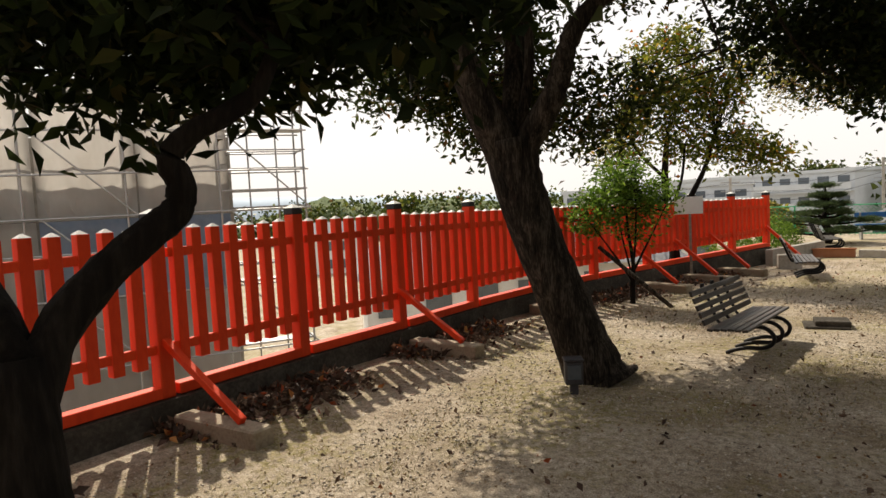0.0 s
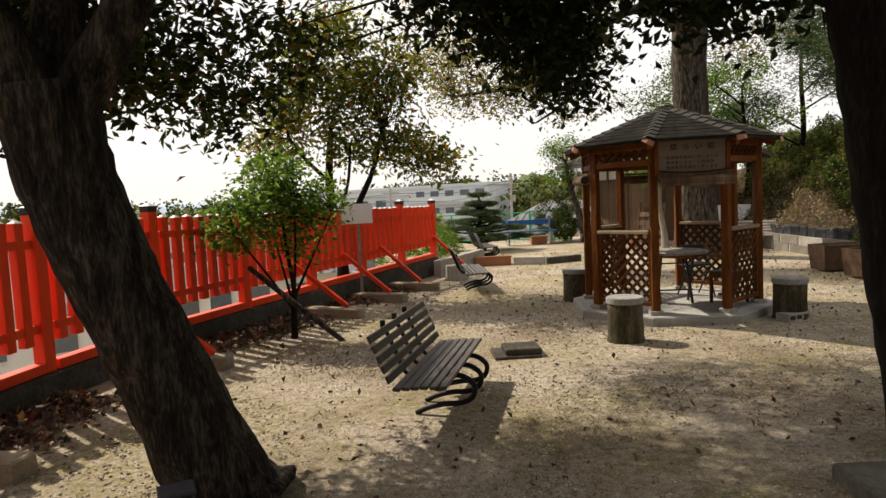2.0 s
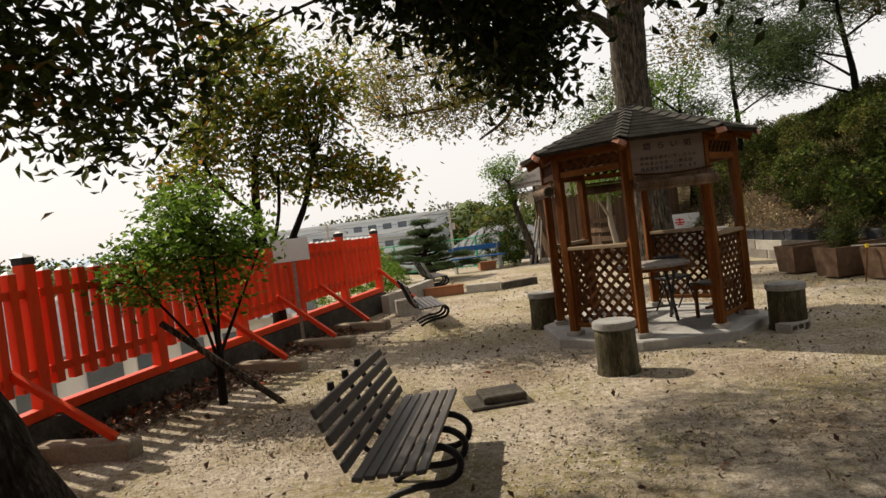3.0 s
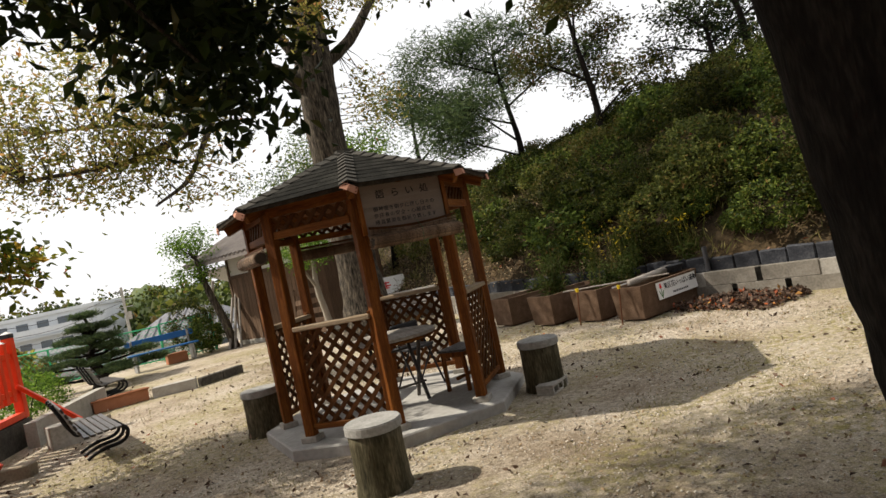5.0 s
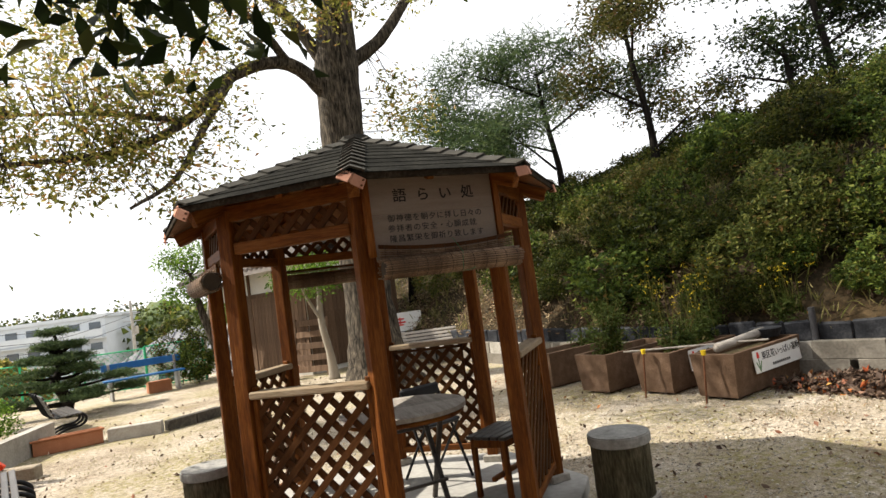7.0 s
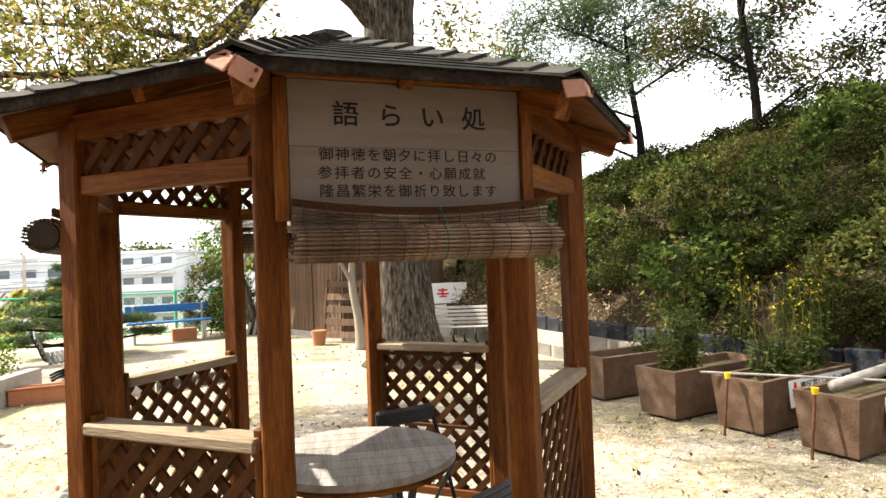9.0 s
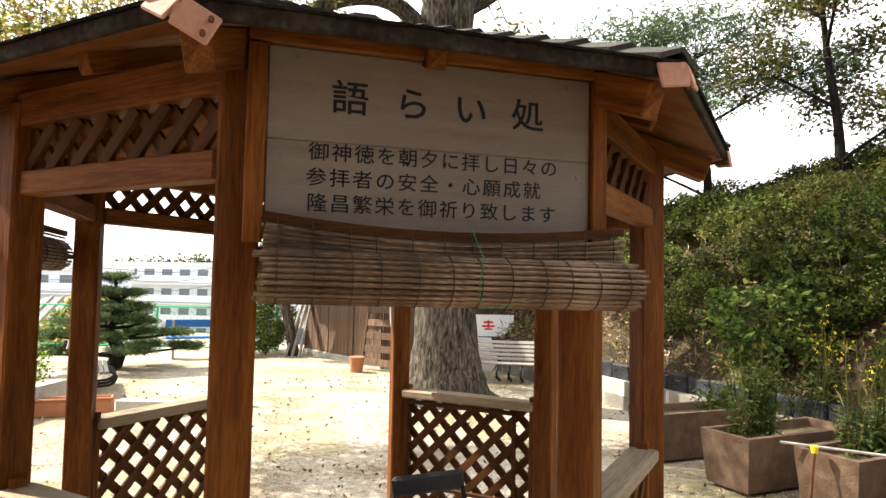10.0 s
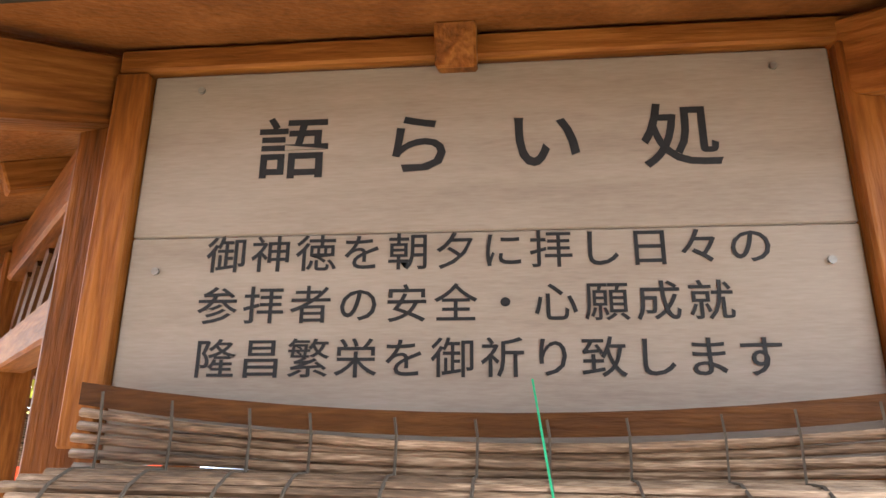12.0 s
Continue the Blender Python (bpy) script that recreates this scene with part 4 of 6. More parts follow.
    part("fascia", box(ln, 0.014, 0.036, (ln / 2, 0, 0), 0.003), EAVE, pav, "dark weathered edge of the eaves", m=fb)

# name board between the front posts
SX, SZ0, SZ1 = 1.6205, 1.715, 2.150
board = thing("name_board", "weathered plywood board with black brush lettering", "sign", Matrix.Translation((SX, 9.818, 0)))
part("panel", box(0.755, 0.012, SZ1 - 1.950 - 0.0015, (0, 0, (SZ1 + 1.950) / 2), 0.002), SIGNW, board)
part("panel", box(0.755, 0.012, 1.950 - SZ0, (0, 0, (1.950 + SZ0) / 2), 0.002), SIGNW, board)


def row(text, xs, z, size, width=1.0):
    for ch, x in zip(text, xs):
        words("character", ch, size, pose(x - SX, -0.0065, z, 90, 0, 0), INK, board, 0.0006, width)


X0, XW = SX - 0.3775, 0.755
row("語らい処", [X0 + XW * f for f in (0.229, 0.415, 0.597, 0.785)], 2.046, 0.078, 1.08)
row("御神徳を朝夕に拝し日々の", [X0 + XW * (0.145 + 0.0649 * i) for i in range(12)], 1.926, 0.042, 1.08)
row("参拝者の安全・心願成就", [X0 + XW * (0.139 + 0.0662 * i) for i in range(11)], 1.871, 0.042, 1.08)
row("隆昌繁栄を御祈り致します", [X0 + XW * (0.143 + 0.0647 * i) for i in range(12)], 1.816, 0.042, 1.08)
for x, z in ((-0.318, 2.128), (0.318, 2.128), (-0.345, 1.912), (0.345, 1.912)):
    part("screw", cyl(0.0042, 0.0042, 0.003, (0, 0, 0), 8), STEEL, board, m=pose(x, -0.008, z, 90, 0, 0))
# dark studs beside the board
for x in (-0.40, 0.40):
    part("stud", box(0.04, 0.025, 0.42, (x, -0.0065, 1.94), 0.003), WOOD, board)
part("head_rail", box(0.84, 0.03, 0.03, (0, 0.0, 2.168), 0.003), WOOD_H, board)


def reed_blind(name, label, m, L, hang, roll_r, sag=0.0, tilt=0.0, cords=12, seed=1):
    """A rolled reed blind hanging along its own x axis; z=0 is its upper edge."""
    t = thing(name, label, "blind", m)
    rr = random.Random(seed)
    n = int((hang - 0.02) / 0.0125)
    lath = bmesh.new()
    cols = []
    for i in range(13):
        x = -L / 2 + L * i / 12
        zz = -sag * (1 - (2 * x / L) ** 2)
        cols.append([lath.verts.new((x, yy, zz + hh)) for yy, hh in ((-0.006, 0.0), (0.006, 0.0), (0.006, -0.021), (-0.006, -0.021))])
    for ca, cb in zip(cols, cols[1:]):
        for k in range(4):
            lath.faces.new((ca[k], cb[k], cb[(k + 1) % 4], ca[(k + 1) % 4]))
    lath.faces.new(cols[0])
    lath.faces.new(cols[-1][::-1])
    part("top_lath", lath, LATTICE, t)
    for i in range(n):  # the upper reeds sag with the lath, the lower ones lie straight on the roll
        f = sag * (1 - i / n)
        xs = [-L / 2 + L * k / 8 for k in range(9)]
        w = rr.uniform(-0.002, 0.002)
        bend = tube([(x, rr.uniform(-0.0012, 0.0012), -f * (1 - (2 * x / L) ** 2)) for x in xs], 0.0047, 6)
        part("reed", bend, REED, t, m=pose(rr.uniform(-0.004, 0.004), -0.004 + w, -0.027 - i * 0.0125 - tilt * 0.3, 0, tilt * 30 + rr.uniform(-0.3, 0.3), 0), smooth=True)
    zc = -hang - roll_r * 0.75
    long = mesh_of(cyl(0.0054, 0.0050, L * 1.02, (0, 0, 0), 6, pose(0, 0, 0, 0, 90, 0)))
    long.materials.append(REED)
    roll = part("roll_core", cyl(roll_r * 0.8, roll_r * 0.8, L * 0.99, (0, 0, 0), 20, pose(0, 0, 0, 0, 90, 0)), CORD, t, m=pose(0, -roll_r * 0.55, zc, 0, tilt * 60, 0))
    k = int(2 * math.pi * roll_r / 0.0128)
    for i in range(k):
        a = 2 * math.pi * i / k
        part("reed", long, REED, roll, m=pose(rr.uniform(-0.012, 0.012), roll_r * math.cos(a), roll_r * math.sin(a) * 0.92, 0, rr.uniform(-0.25, 0.25), rr.uniform(-0.2, 0.2)))
    ring = bmesh.new()
    tube([(0, (roll_r + 0.006) * math.cos(2 * math.pi * i / 14), (roll_r + 0.006) * 0.92 * math.sin(2 * math.pi * i / 14)) for i in range(15)], 0.0016, 4, ring)
    ring = mesh_of(ring)
    ring.materials.append(CORD)
    for i in range(cords):
        x = -L / 2 + 0.03 + (L - 0.06) * i / (cords - 1) + rr.uniform(-0.008, 0.008)
        part("cord", ring, CORD, roll, m=Matrix.Translation((x, 0, 0)))
        part("cord", tube([(x, -0.012, -sag * (1 - (2 * x / L) ** 2) - 0.006), (x + 0.002, -0.011, -hang * 0.5), (x, -0.012, -hang - 0.02)], 0.0014, 4), CORD, t)
    return t, roll


bl, roll = reed_blind("reed_blind", "brown rolled-up reed blind hanging below the name board", pose(1.65, 9.765, 1.792, 0, 0, -1.0), 0.815, 0.095, 0.055, sag=0.028, tilt=0.01, seed=3)
part("tie_cord", tube([(0.02, -0.016, 0.0), (0.03, -0.1, -0.09), (0.018, -0.108, -0.14), (0.025, -0.09, -0.19), (0.07, -0.095, -0.185), (0.1, -0.09, -0.178)], 0.0010, 5), GREEN_CORD, bl, "green tie cord")
for (ka, kb2), s in ((("C", "B"), 5), (("E", "D"), 7)):
    a, b = Vector((*V8[POSTN.index(ka)], 0)) + PAV, Vector((*V8[POSTN.index(kb2)], 0)) + PAV
    mid = (a + b) / 2
    outw = (mid - PAV).normalized()
    ang = math.degrees(math.atan2(outw.y, outw.x)) + 90
    reed_blind("reed_blind", "brown rolled-up reed blind under the pavilion eaves", pose(mid.x + outw.x * 0.08, mid.y + outw.y * 0.08, 1.83, 0, 0, ang), 0.80, 0.05, 0.06, seed=s, cords=8)


# ---- furniture of the pavilion ----
tb = thing("round_table", "round weathered grey plank table on folding dark legs", "table", pose(1.62, 10.68, SLABZ))
R = 0.42
TZ = 0.65
for i in range(8):
    x0, x1 = -R + 2 * R * i / 8 + 0.002, -R + 2 * R * (i + 1) / 8 - 0.002
    ol = []
    for t in np.linspace(x0, x1, 5):
        ol.append((t, -math.sqrt(max(R * R - t * t, 1e-6))))
    ol += [(x, -y) for x, y in reversed(ol)]
    part("plank", prism(ol, TZ, TZ + 0.028), SILVER_WOOD, tb, m=pose(0, 0, 0, 0, 0, 78))
part("rim", tube([((R - 0.03) * math.cos(a), (R - 0.03) * math.sin(a), TZ - 0.02) for a in np.linspace(0, 2 * math.pi, 25)], 0.016, 6), WOOD_H, tb)
for x, s in ((-0.2, 1), (-0.2, -1), (0.2, 1), (0.2, -1)):
    part("leg", box(0.035, 0.022, 0.70, (0, 0, 0), 0.004), DARK_WOOD, tb, m=pose(x + 0.012 * s, 0, 0.325, s * 24, 0, 0))
for y in (-0.2, 0.2):
    part("stretcher", box(0.42, 0.02, 0.02, (0, y * 0.55, 0.18 if y < 0 else 0.5), 0.003), DARK_WOOD, tb)

st = thing("slatted_stool", "small brown wooden slatted stool beside the table", "stool", pose(2.27, 10.55, SLABZ, 0, 0, 28))
for i in range(5):
    part("seat_slat", box(0.44, 0.052, 0.022, (0, -0.13 + 0.065 * i, 0.40), 0.004), DARK_WOOD, st)
for x in (-0.18, 0.18):
    for y in (-0.12, 0.12):
        part("leg", box(0.035, 0.035, 0.385, (x, y, 0.1925), 0.004), WOOD, st)
    part("apron", box(0.03, 0.24, 0.05, (x, 0, 0.36), 0.003), WOOD, st)
part("stretcher", box(0.36, 0.03, 0.03, (0, 0, 0.12), 0.003), WOOD, st)
for y in (-0.12, 0.12):
    part("apron", box(0.36, 0.025, 0.05, (0, y, 0.36), 0.003), WOOD, st)

fc = thing("folding_chair", "folding chair with black padded back and thin tube frame", "chair", pose(2.05, 11.2, SLABZ - 0.0, 0, 0, 10))
for x in (-0.17, 0.17):
    part("back_tube", tube(spline([(x, -0.2, 0.0), (x, 0.0, 0.42), (x, 0.105, 0.63), (x, 0.11, 0.68)], 4), 0.011, 8), IRON, fc)
    part("front_tube", tube([(x * 0.9, 0.22, 0.0), (x * 0.9, -0.14, 0.44)], 0.011, 8), IRON, fc)
part("backrest", box(0.36, 0.035, 0.09, (0, 0.11, 0.65), 0.015), CAP, fc, "black padded back")
part("seat", box(0.34, 0.32, 0.035, (0, 0.02, 0.43), 0.012), CAP, fc)


def log_stool(x, y, rz, seed, r=0.19, h=0.47, label="round concrete log-shaped stool with a flat pale top"):
    rr = random.Random(seed)
    t = thing("log_stool", label, "stool", pose(x, y, 0, 0, 0, rz), group="log stools round the pavilion")
    bm = bmesh.new()
    seg, rows = 28, []
    for z, f in ((-0.03, 1.04), (0.02, 1.03), (0.06, 0.97), (0.15, 0.96), (0.25, 0.95), (0.35, 0.96), (h - 0.062, 0.96)):
        rows.append([bm.verts.new((r * f * math.cos(2 * math.pi * k / seg) * (1 + 0.03 * noise.noise((k * 0.7, z * 4, seed))), r * f * math.sin(2 * math.pi * k / seg) * (1 + 0.03 * noise.noise((k * 0.7, z * 4, seed))), z)) for k in range(seg)])
    for a, b in zip(rows, rows[1:]):
        for k in range(seg):
            bm.faces.new((a[k], a[(k + 1) % seg], b[(k + 1) % seg], b[k]))
    bm.faces.new(rows[-1])
    part("body", bm, LOGM, t, smooth=True)
    bm = cyl(r * 1.03, r * 1.03, 0.065, (0, 0, h - 0.0325), 32)
    bmesh.ops.bevel(bm, geom=[e for e in bm.edges if abs(e.verts[0].co.z - e.verts[1].co.z) < 1e-4], offset=0.008, segments=2, affect="EDGES")
    part("top", bm, LOGTOP, t, "pale flat stool top")
    return t


log_stool(0.66, 8.99, 0, 1)
log_stool(2.73, 9.90, 70, 2, h=0.48, label="round concrete log-shaped stool, dark, with a root-like foot")
log_stool(0.49, 11.76, 140, 3)
hb = thing("hollow_block", "grey hollow concrete block under the dark stool", "block", pose(2.70, 9.76, 0, 0, 0, 30))
for z in (0.01, 0.085):
    part("web", box(0.36, 0.17, 0.025, (0, 0, z), 0.003), CONC, hb)
for x in (-0.168, -0.056, 0.056, 0.168):
    part("web", box(0.025, 0.17, 0.05, (x, 0, 0.0475), 0.003), CONC, hb)


# ---- park benches ----
def park_bench(name, label, m, wood, L=1.72):
    """Slatted bench along y, facing +x, on curled cast-iron ends."""
    t = thing(name, label, "bench", m, group="park benches")
    sl = mesh_of(box(0.062, L, 0.028, (0, 0, 0), 0.006))
    sl.materials.append(wood)
    for i in range(6):
        part("seat_slat", sl, wood, t, m=pose(-0.17 + 0.074 * i, 0, 0.383 - 0.006 * abs(i - 3) * (i < 3) - 0.0, 0, 4 - 2.2 * i, 0))
    for i in range(5):
        part("back_slat", sl, wood, t, m=pose(-0.235 - 0.033 * i, 0, 0.44 + 0.079 * i, 0, 68, 0))
    for y in (-L / 2 + 0.52, 0.0, L / 2 - 0.52):
        part("back_iron", tube(spline([(0.02, y, 0.35), (-0.16, y, 0.345), (-0.25, y, 0.38), (-0.33, y, 0.58), (-0.415, y, 0.775)], 5), 0.018, 8), IRON, t, smooth=True)
        part("knob", cyl(0.026, 0.022, 0.05, (-0.42, y, 0.79), 10), IRON, t)
        part("curled_leg", tube(spline([(-0.05, y, 0.347), (0.12, y, 0.348), (0.26, y, 0.335), (0.35, y, 0.26), (0.335, y, 0.165), (0.24, y, 0.11), (0.08, y, 0.095), (-0.06, y, 0.06), (-0.16, y, 0.012)], 5), 0.024, 10), IRON, t, smooth=True)
    return t


SMALL = Matrix.Diagonal((0.87, 0.87, 0.87, 1))  # a low park bench, 1.5 m long
park_bench("park_bench", "dark wooden slatted park bench on curled iron legs", pose(-1.13, 7.04, 0, 0, 0, -8) @ SMALL, DARK_WOOD)
park_bench("park_bench", "dark wooden slatted park bench near the fence end", pose(-1.1, 13.5, 0, 0, 0, 8) @ SMALL, DARK_WOOD)
park_bench("park_bench", "weathered slatted park bench behind the planting bed", pose(-0.95, 19.2, 0, 0, 0, 12) @ SMALL, DARK_WOOD)
park_bench("park_bench", "pale weathered park bench beside the retaining wall", pose(5.55, 18.8, 0, 0, 0, -118) @ SMALL, PALE_BENCH, 1.5)

# drain cover by the bench
dc = thing("drain_cover", "square grey concrete drain cover on dark edging", "cover", pose(-0.52, 8.52, 0, 0, 0, 8))
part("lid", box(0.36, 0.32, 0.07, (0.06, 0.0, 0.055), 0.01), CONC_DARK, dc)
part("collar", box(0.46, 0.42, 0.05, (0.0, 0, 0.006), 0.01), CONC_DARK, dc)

# ground spotlight at the tree
gl = thing("garden_spotlight", "small grey box-shaped garden spotlight on the ground", "lamp", pose(-2.19, 4.88, 0, 0, 0, 30))
part("housing", box(0.15, 0.12, 0.20, (0, 0, 0.19), 0.012), GREY_PLASTIC, gl)
part("hood", box(0.165, 0.15, 0.02, (0, 0, 0.30), 0.006), GREY_PLASTIC, gl)
part("stake", box(0.07, 0.06, 0.12, (0, 0, 0.04), 0.008), GREY_PLASTIC, gl)
part("lens", box(0.11, 0.008, 0.12, (0, -0.062, 0.2), 0.003), GLASS_DARK, gl)

# low concrete platform
tagged(part("platform", box(1.9, 2.6, 0.13, (0.95, -1.3, 0.03), 0.012), DAMP_CONC, None, m=pose(1.04, 5.56, 0, 0, 0, 4)), "low square concrete platform at the big tree", "slab", kind="structure")

# white notice on a post
nb = thing("notice_board", "blank white notice board on a thin post", "sign", pose(-2.88, 12.45, 0, 0, 0, 14))
part("panel", box(0.5, 0.015, 0.32, (0, 0, 1.42), 0.004), WHITE_PAINT, nb)
part("post", box(0.045, 0.045, 1.35, (0.02, 0.035, 0.675), 0.004), SILVER_WOOD, nb)

# ---- trees by the fence ----
tree("leaning_tree", "large evergreen oak with a leaning dark trunk", ([(-2.16, 5.45, -0.08), (-2.22, 5.44, 0.05), (-2.39, 5.33, 0.6), (-2.57, 5.2, 1.2), (-2.72, 5.1, 1.75), (-2.78, 5.05, 2.2)], [0.38, 0.28, 0.235, 0.22, 0.22, 0.24]),
     [([(-2.76, 5.07, 1.95), (-2.98, 4.8, 2.65), (-3.15, 4.7, 3.35), (-3.5, 4.7, 4.6)], 0.19, 0.07), ([(-2.76, 5.1, 2.0), (-2.82, 5.3, 2.8), (-2.9, 5.6, 3.7), (-2.9, 5.9, 4.9)], 0.13, 0.06),
      ([(-2.74, 5.08, 2.0), (-2.36, 5.1, 2.55), (-2.18, 5.2, 3.1), (-1.8, 5.5, 3.5), (-1.2, 6.1, 3.85), (-0.8, 6.6, 3.9)], 0.13, 0.03), ([(-2.74, 5.1, 2.1), (-2.62, 5.2, 2.9), (-2.7, 5.3, 4.0)], 0.06, 0.03),
      ([(-1.1, 6.35, 3.9), (-0.9, 7.0, 3.5), (-0.6, 7.6, 2.95), (-0.15, 8.0, 2.6)], 0.022, 0.008), ([(-1.5, 6.1, 3.8), (-1.35, 6.6, 3.3), (-1.3, 7.0, 2.9)], 0.018, 0.006),
      # out-of-view limb, added to carry the overhead lobes
      ([(-2.7, 5.3, 4.0), (-1.9, 4.2, 5.2), (-0.6, 3.0, 6.0), (0.9, 1.9, 6.3)], 0.06, 0.02)],
     # the highest lobes are unseen, added to shade the ground and block sky
     [((-3.6, 5.4, 4.3), (1.5, 1.8, 1.2), 190), ((-2.6, 6.6, 4.6), (1.6, 1.5, 1.2), 170), ((-3.6, 6.9, 3.1), (0.8, 1.0, 0.6), 60), ((-4.1, 6.2, 3.2), (0.8, 1.0, 0.7), 60), ((-2.5, 7.0, 2.75), (0.7, 0.8, 0.4), 34), ((-3.5, 6.2, 2.6), (0.65, 0.8, 0.42), 75), ((-4.0, 5.2, 3.0), (0.6, 0.7, 0.4), 60), ((-2.95, 7.2, 2.45), (0.7, 0.6, 0.25), 24), ((-2.4, 9.3, 6.1), (1.6, 1.4, 0.6), 300), ((-4.6, 8.6, 6.1), (1.8, 1.8, 0.6), 290), ((-2.6, 7.0, 6.0), (1.6, 1.4, 0.6), 220), ((-3.2, 10.9, 6.3), (2.2, 0.9, 0.5), 170), ((-5.2, 6.4, 5.8), (1.4, 1.6, 0.6), 220), ((-2.4, 4.6, 4.8), (1.5, 1.4, 1.0), 150), ((-1.2, 5.6, 4.9), (1.5, 1.4, 0.7), 130), ((-3.2, 7.6, 5.2), (1.8, 1.6, 0.8), 170), ((-1.6, 7.4, 5.4), (1.6, 1.5, 0.7), 130), ((-4.4, 5.2, 5.0), (1.3, 1.8, 0.8), 120), ((-4.6, 3.6, 4.6), (1.2, 1.2, 0.7), 80), ((-0.8, 3.0, 6.2), (2.0, 2.0, 0.7), 190), ((1.2, 1.4, 6.4), (2.0, 2.0, 0.7), 190), ((-0.4, 0.2, 6.2), (1.8, 1.8, 0.6), 140)],
     BARK_BROWN, LEAF_OAK, 0.1, 11, per=30, spread=0.15, twigs=0.22)
tree("crooked_tree", "small evergreen with a thin crooked trunk", ([(-1.25, 0.26, -0.05), (-1.255, 0.265, 0.6), (-1.26, 0.27, 1.1), (-1.28, 0.285, 1.42)], [0.12, 0.085, 0.075, 0.05]),
     [([(-1.26, 0.28, 1.32), (-1.277, 0.350, 1.451), (-1.250, 0.433, 1.549), (-1.211, 0.502, 1.615), (-1.187, 0.539, 1.652), (-1.179, 0.546, 1.701), (-1.186, 0.531, 1.748), (-1.157, 0.562, 1.793), (-1.101, 0.624, 1.839), (-1.07, 0.67, 1.90), (-1.05, 0.8, 2.2)], 0.042, 0.013), ([(-1.28, 0.28, 1.4), (-1.6, 0.3, 1.8), (-1.7, 0.5, 2.4)], 0.045, 0.025)],
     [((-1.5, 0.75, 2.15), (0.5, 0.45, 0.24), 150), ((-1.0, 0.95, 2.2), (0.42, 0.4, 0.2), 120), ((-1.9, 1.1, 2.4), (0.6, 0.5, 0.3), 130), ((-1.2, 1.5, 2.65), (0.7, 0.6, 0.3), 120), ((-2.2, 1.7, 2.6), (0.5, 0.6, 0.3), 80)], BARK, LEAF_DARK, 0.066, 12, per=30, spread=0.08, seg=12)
tree("young_tree", "young multi-stemmed evergreen with bright leaves", ([(-3.13, 9.66, -0.02), (-3.12, 9.66, 0.3), (-3.1, 9.66, 0.6), (-3.16, 9.66, 1.1), (-3.2, 9.66, 1.6)], [0.045, 0.038, 0.03, 0.022, 0.012]),
     [([(-3.12, 9.66, 0.35), (-3.4, 9.6, 0.8), (-3.75, 9.55, 1.3)], 0.02, 0.008), ([(-3.1, 9.66, 0.5), (-2.85, 9.7, 1.0), (-2.6, 9.75, 1.5)], 0.02, 0.008), ([(-3.1, 9.66, 0.55), (-3.0, 9.5, 1.1), (-2.95, 9.4, 1.7)], 0.018, 0.008), ([(-3.12, 9.66, 0.4), (-3.3, 9.8, 1.0), (-3.45, 9.9, 1.6)], 0.018, 0.008)],
     [((-3.3, 9.65, 1.55), (0.55, 0.5, 0.38), 95), ((-3.75, 9.55, 1.4), (0.42, 0.4, 0.34), 55), ((-2.75, 9.75, 1.6), (0.36, 0.4, 0.3), 45), ((-3.05, 9.45, 1.95), (0.36, 0.35, 0.26), 40), ((-3.5, 9.9, 1.95), (0.3, 0.3, 0.26), 30), ((-3.0, 9.6, 1.15), (0.3, 0.3, 0.2), 20)], BARK, LEAF_BRIGHT, 0.082, 13, per=17, spread=0.085, droop=0.1)
stake = thing("leaning_stake", "weathered log stake propped against the young tree", "stake")
part("log", tube([(-2.48, 9.42, 0.0), (-2.95, 9.5, 0.36), (-3.62, 9.62, 0.88)], [0.03, 0.034, 0.032], 10), BARK_GREY, stake, smooth=True)
tree("fence_tree", "slender tree with yellowing and reddish leaves at the fence", ([(-3.3, 12.95, -0.05), (-3.28, 12.95, 0.5), (-3.32, 12.95, 1.1), (-3.42, 12.95, 1.9), (-3.35, 12.95, 2.8)], [0.13, 0.10, 0.085, 0.07, 0.05]),
     [([(-3.3, 12.95, 0.9), (-3.0, 13.0, 1.5), (-2.7, 13.05, 2.1), (-2.5, 13.1, 2.8)], 0.07, 0.03), ([(-3.35, 12.95, 1.3), (-3.1, 12.9, 1.9), (-3.0, 12.85, 2.6)], 0.035, 0.02), ([(-3.35, 12.95, 1.9), (-3.9, 12.9, 2.5), (-4.2, 12.9, 3.1)], 0.04, 0.015)],
     [((-3.3, 13.0, 4.1), (0.9, 0.9, 0.8), 105), ((-2.6, 13.0, 3.4), (0.75, 0.7, 0.5), 62), ((-3.9, 12.9, 3.3), (0.65, 0.7, 0.5), 50), ((-2.3, 13.1, 2.5), (0.8, 0.7, 0.35), 45), ((-4.2, 12.9, 2.6), (0.5, 0.6, 0.35), 26), ((-3.2, 13.0, 2.7), (0.5, 0.5, 0.4), 26), ((-1.6, 13.2, 2.3), (0.55, 0.5, 0.25), 22), ((-2.0, 13.0, 3.9), (0.5, 0.5, 0.35), 22)], BARK, LEAF_MIX, 0.125, 14, per=24, spread=0.17)
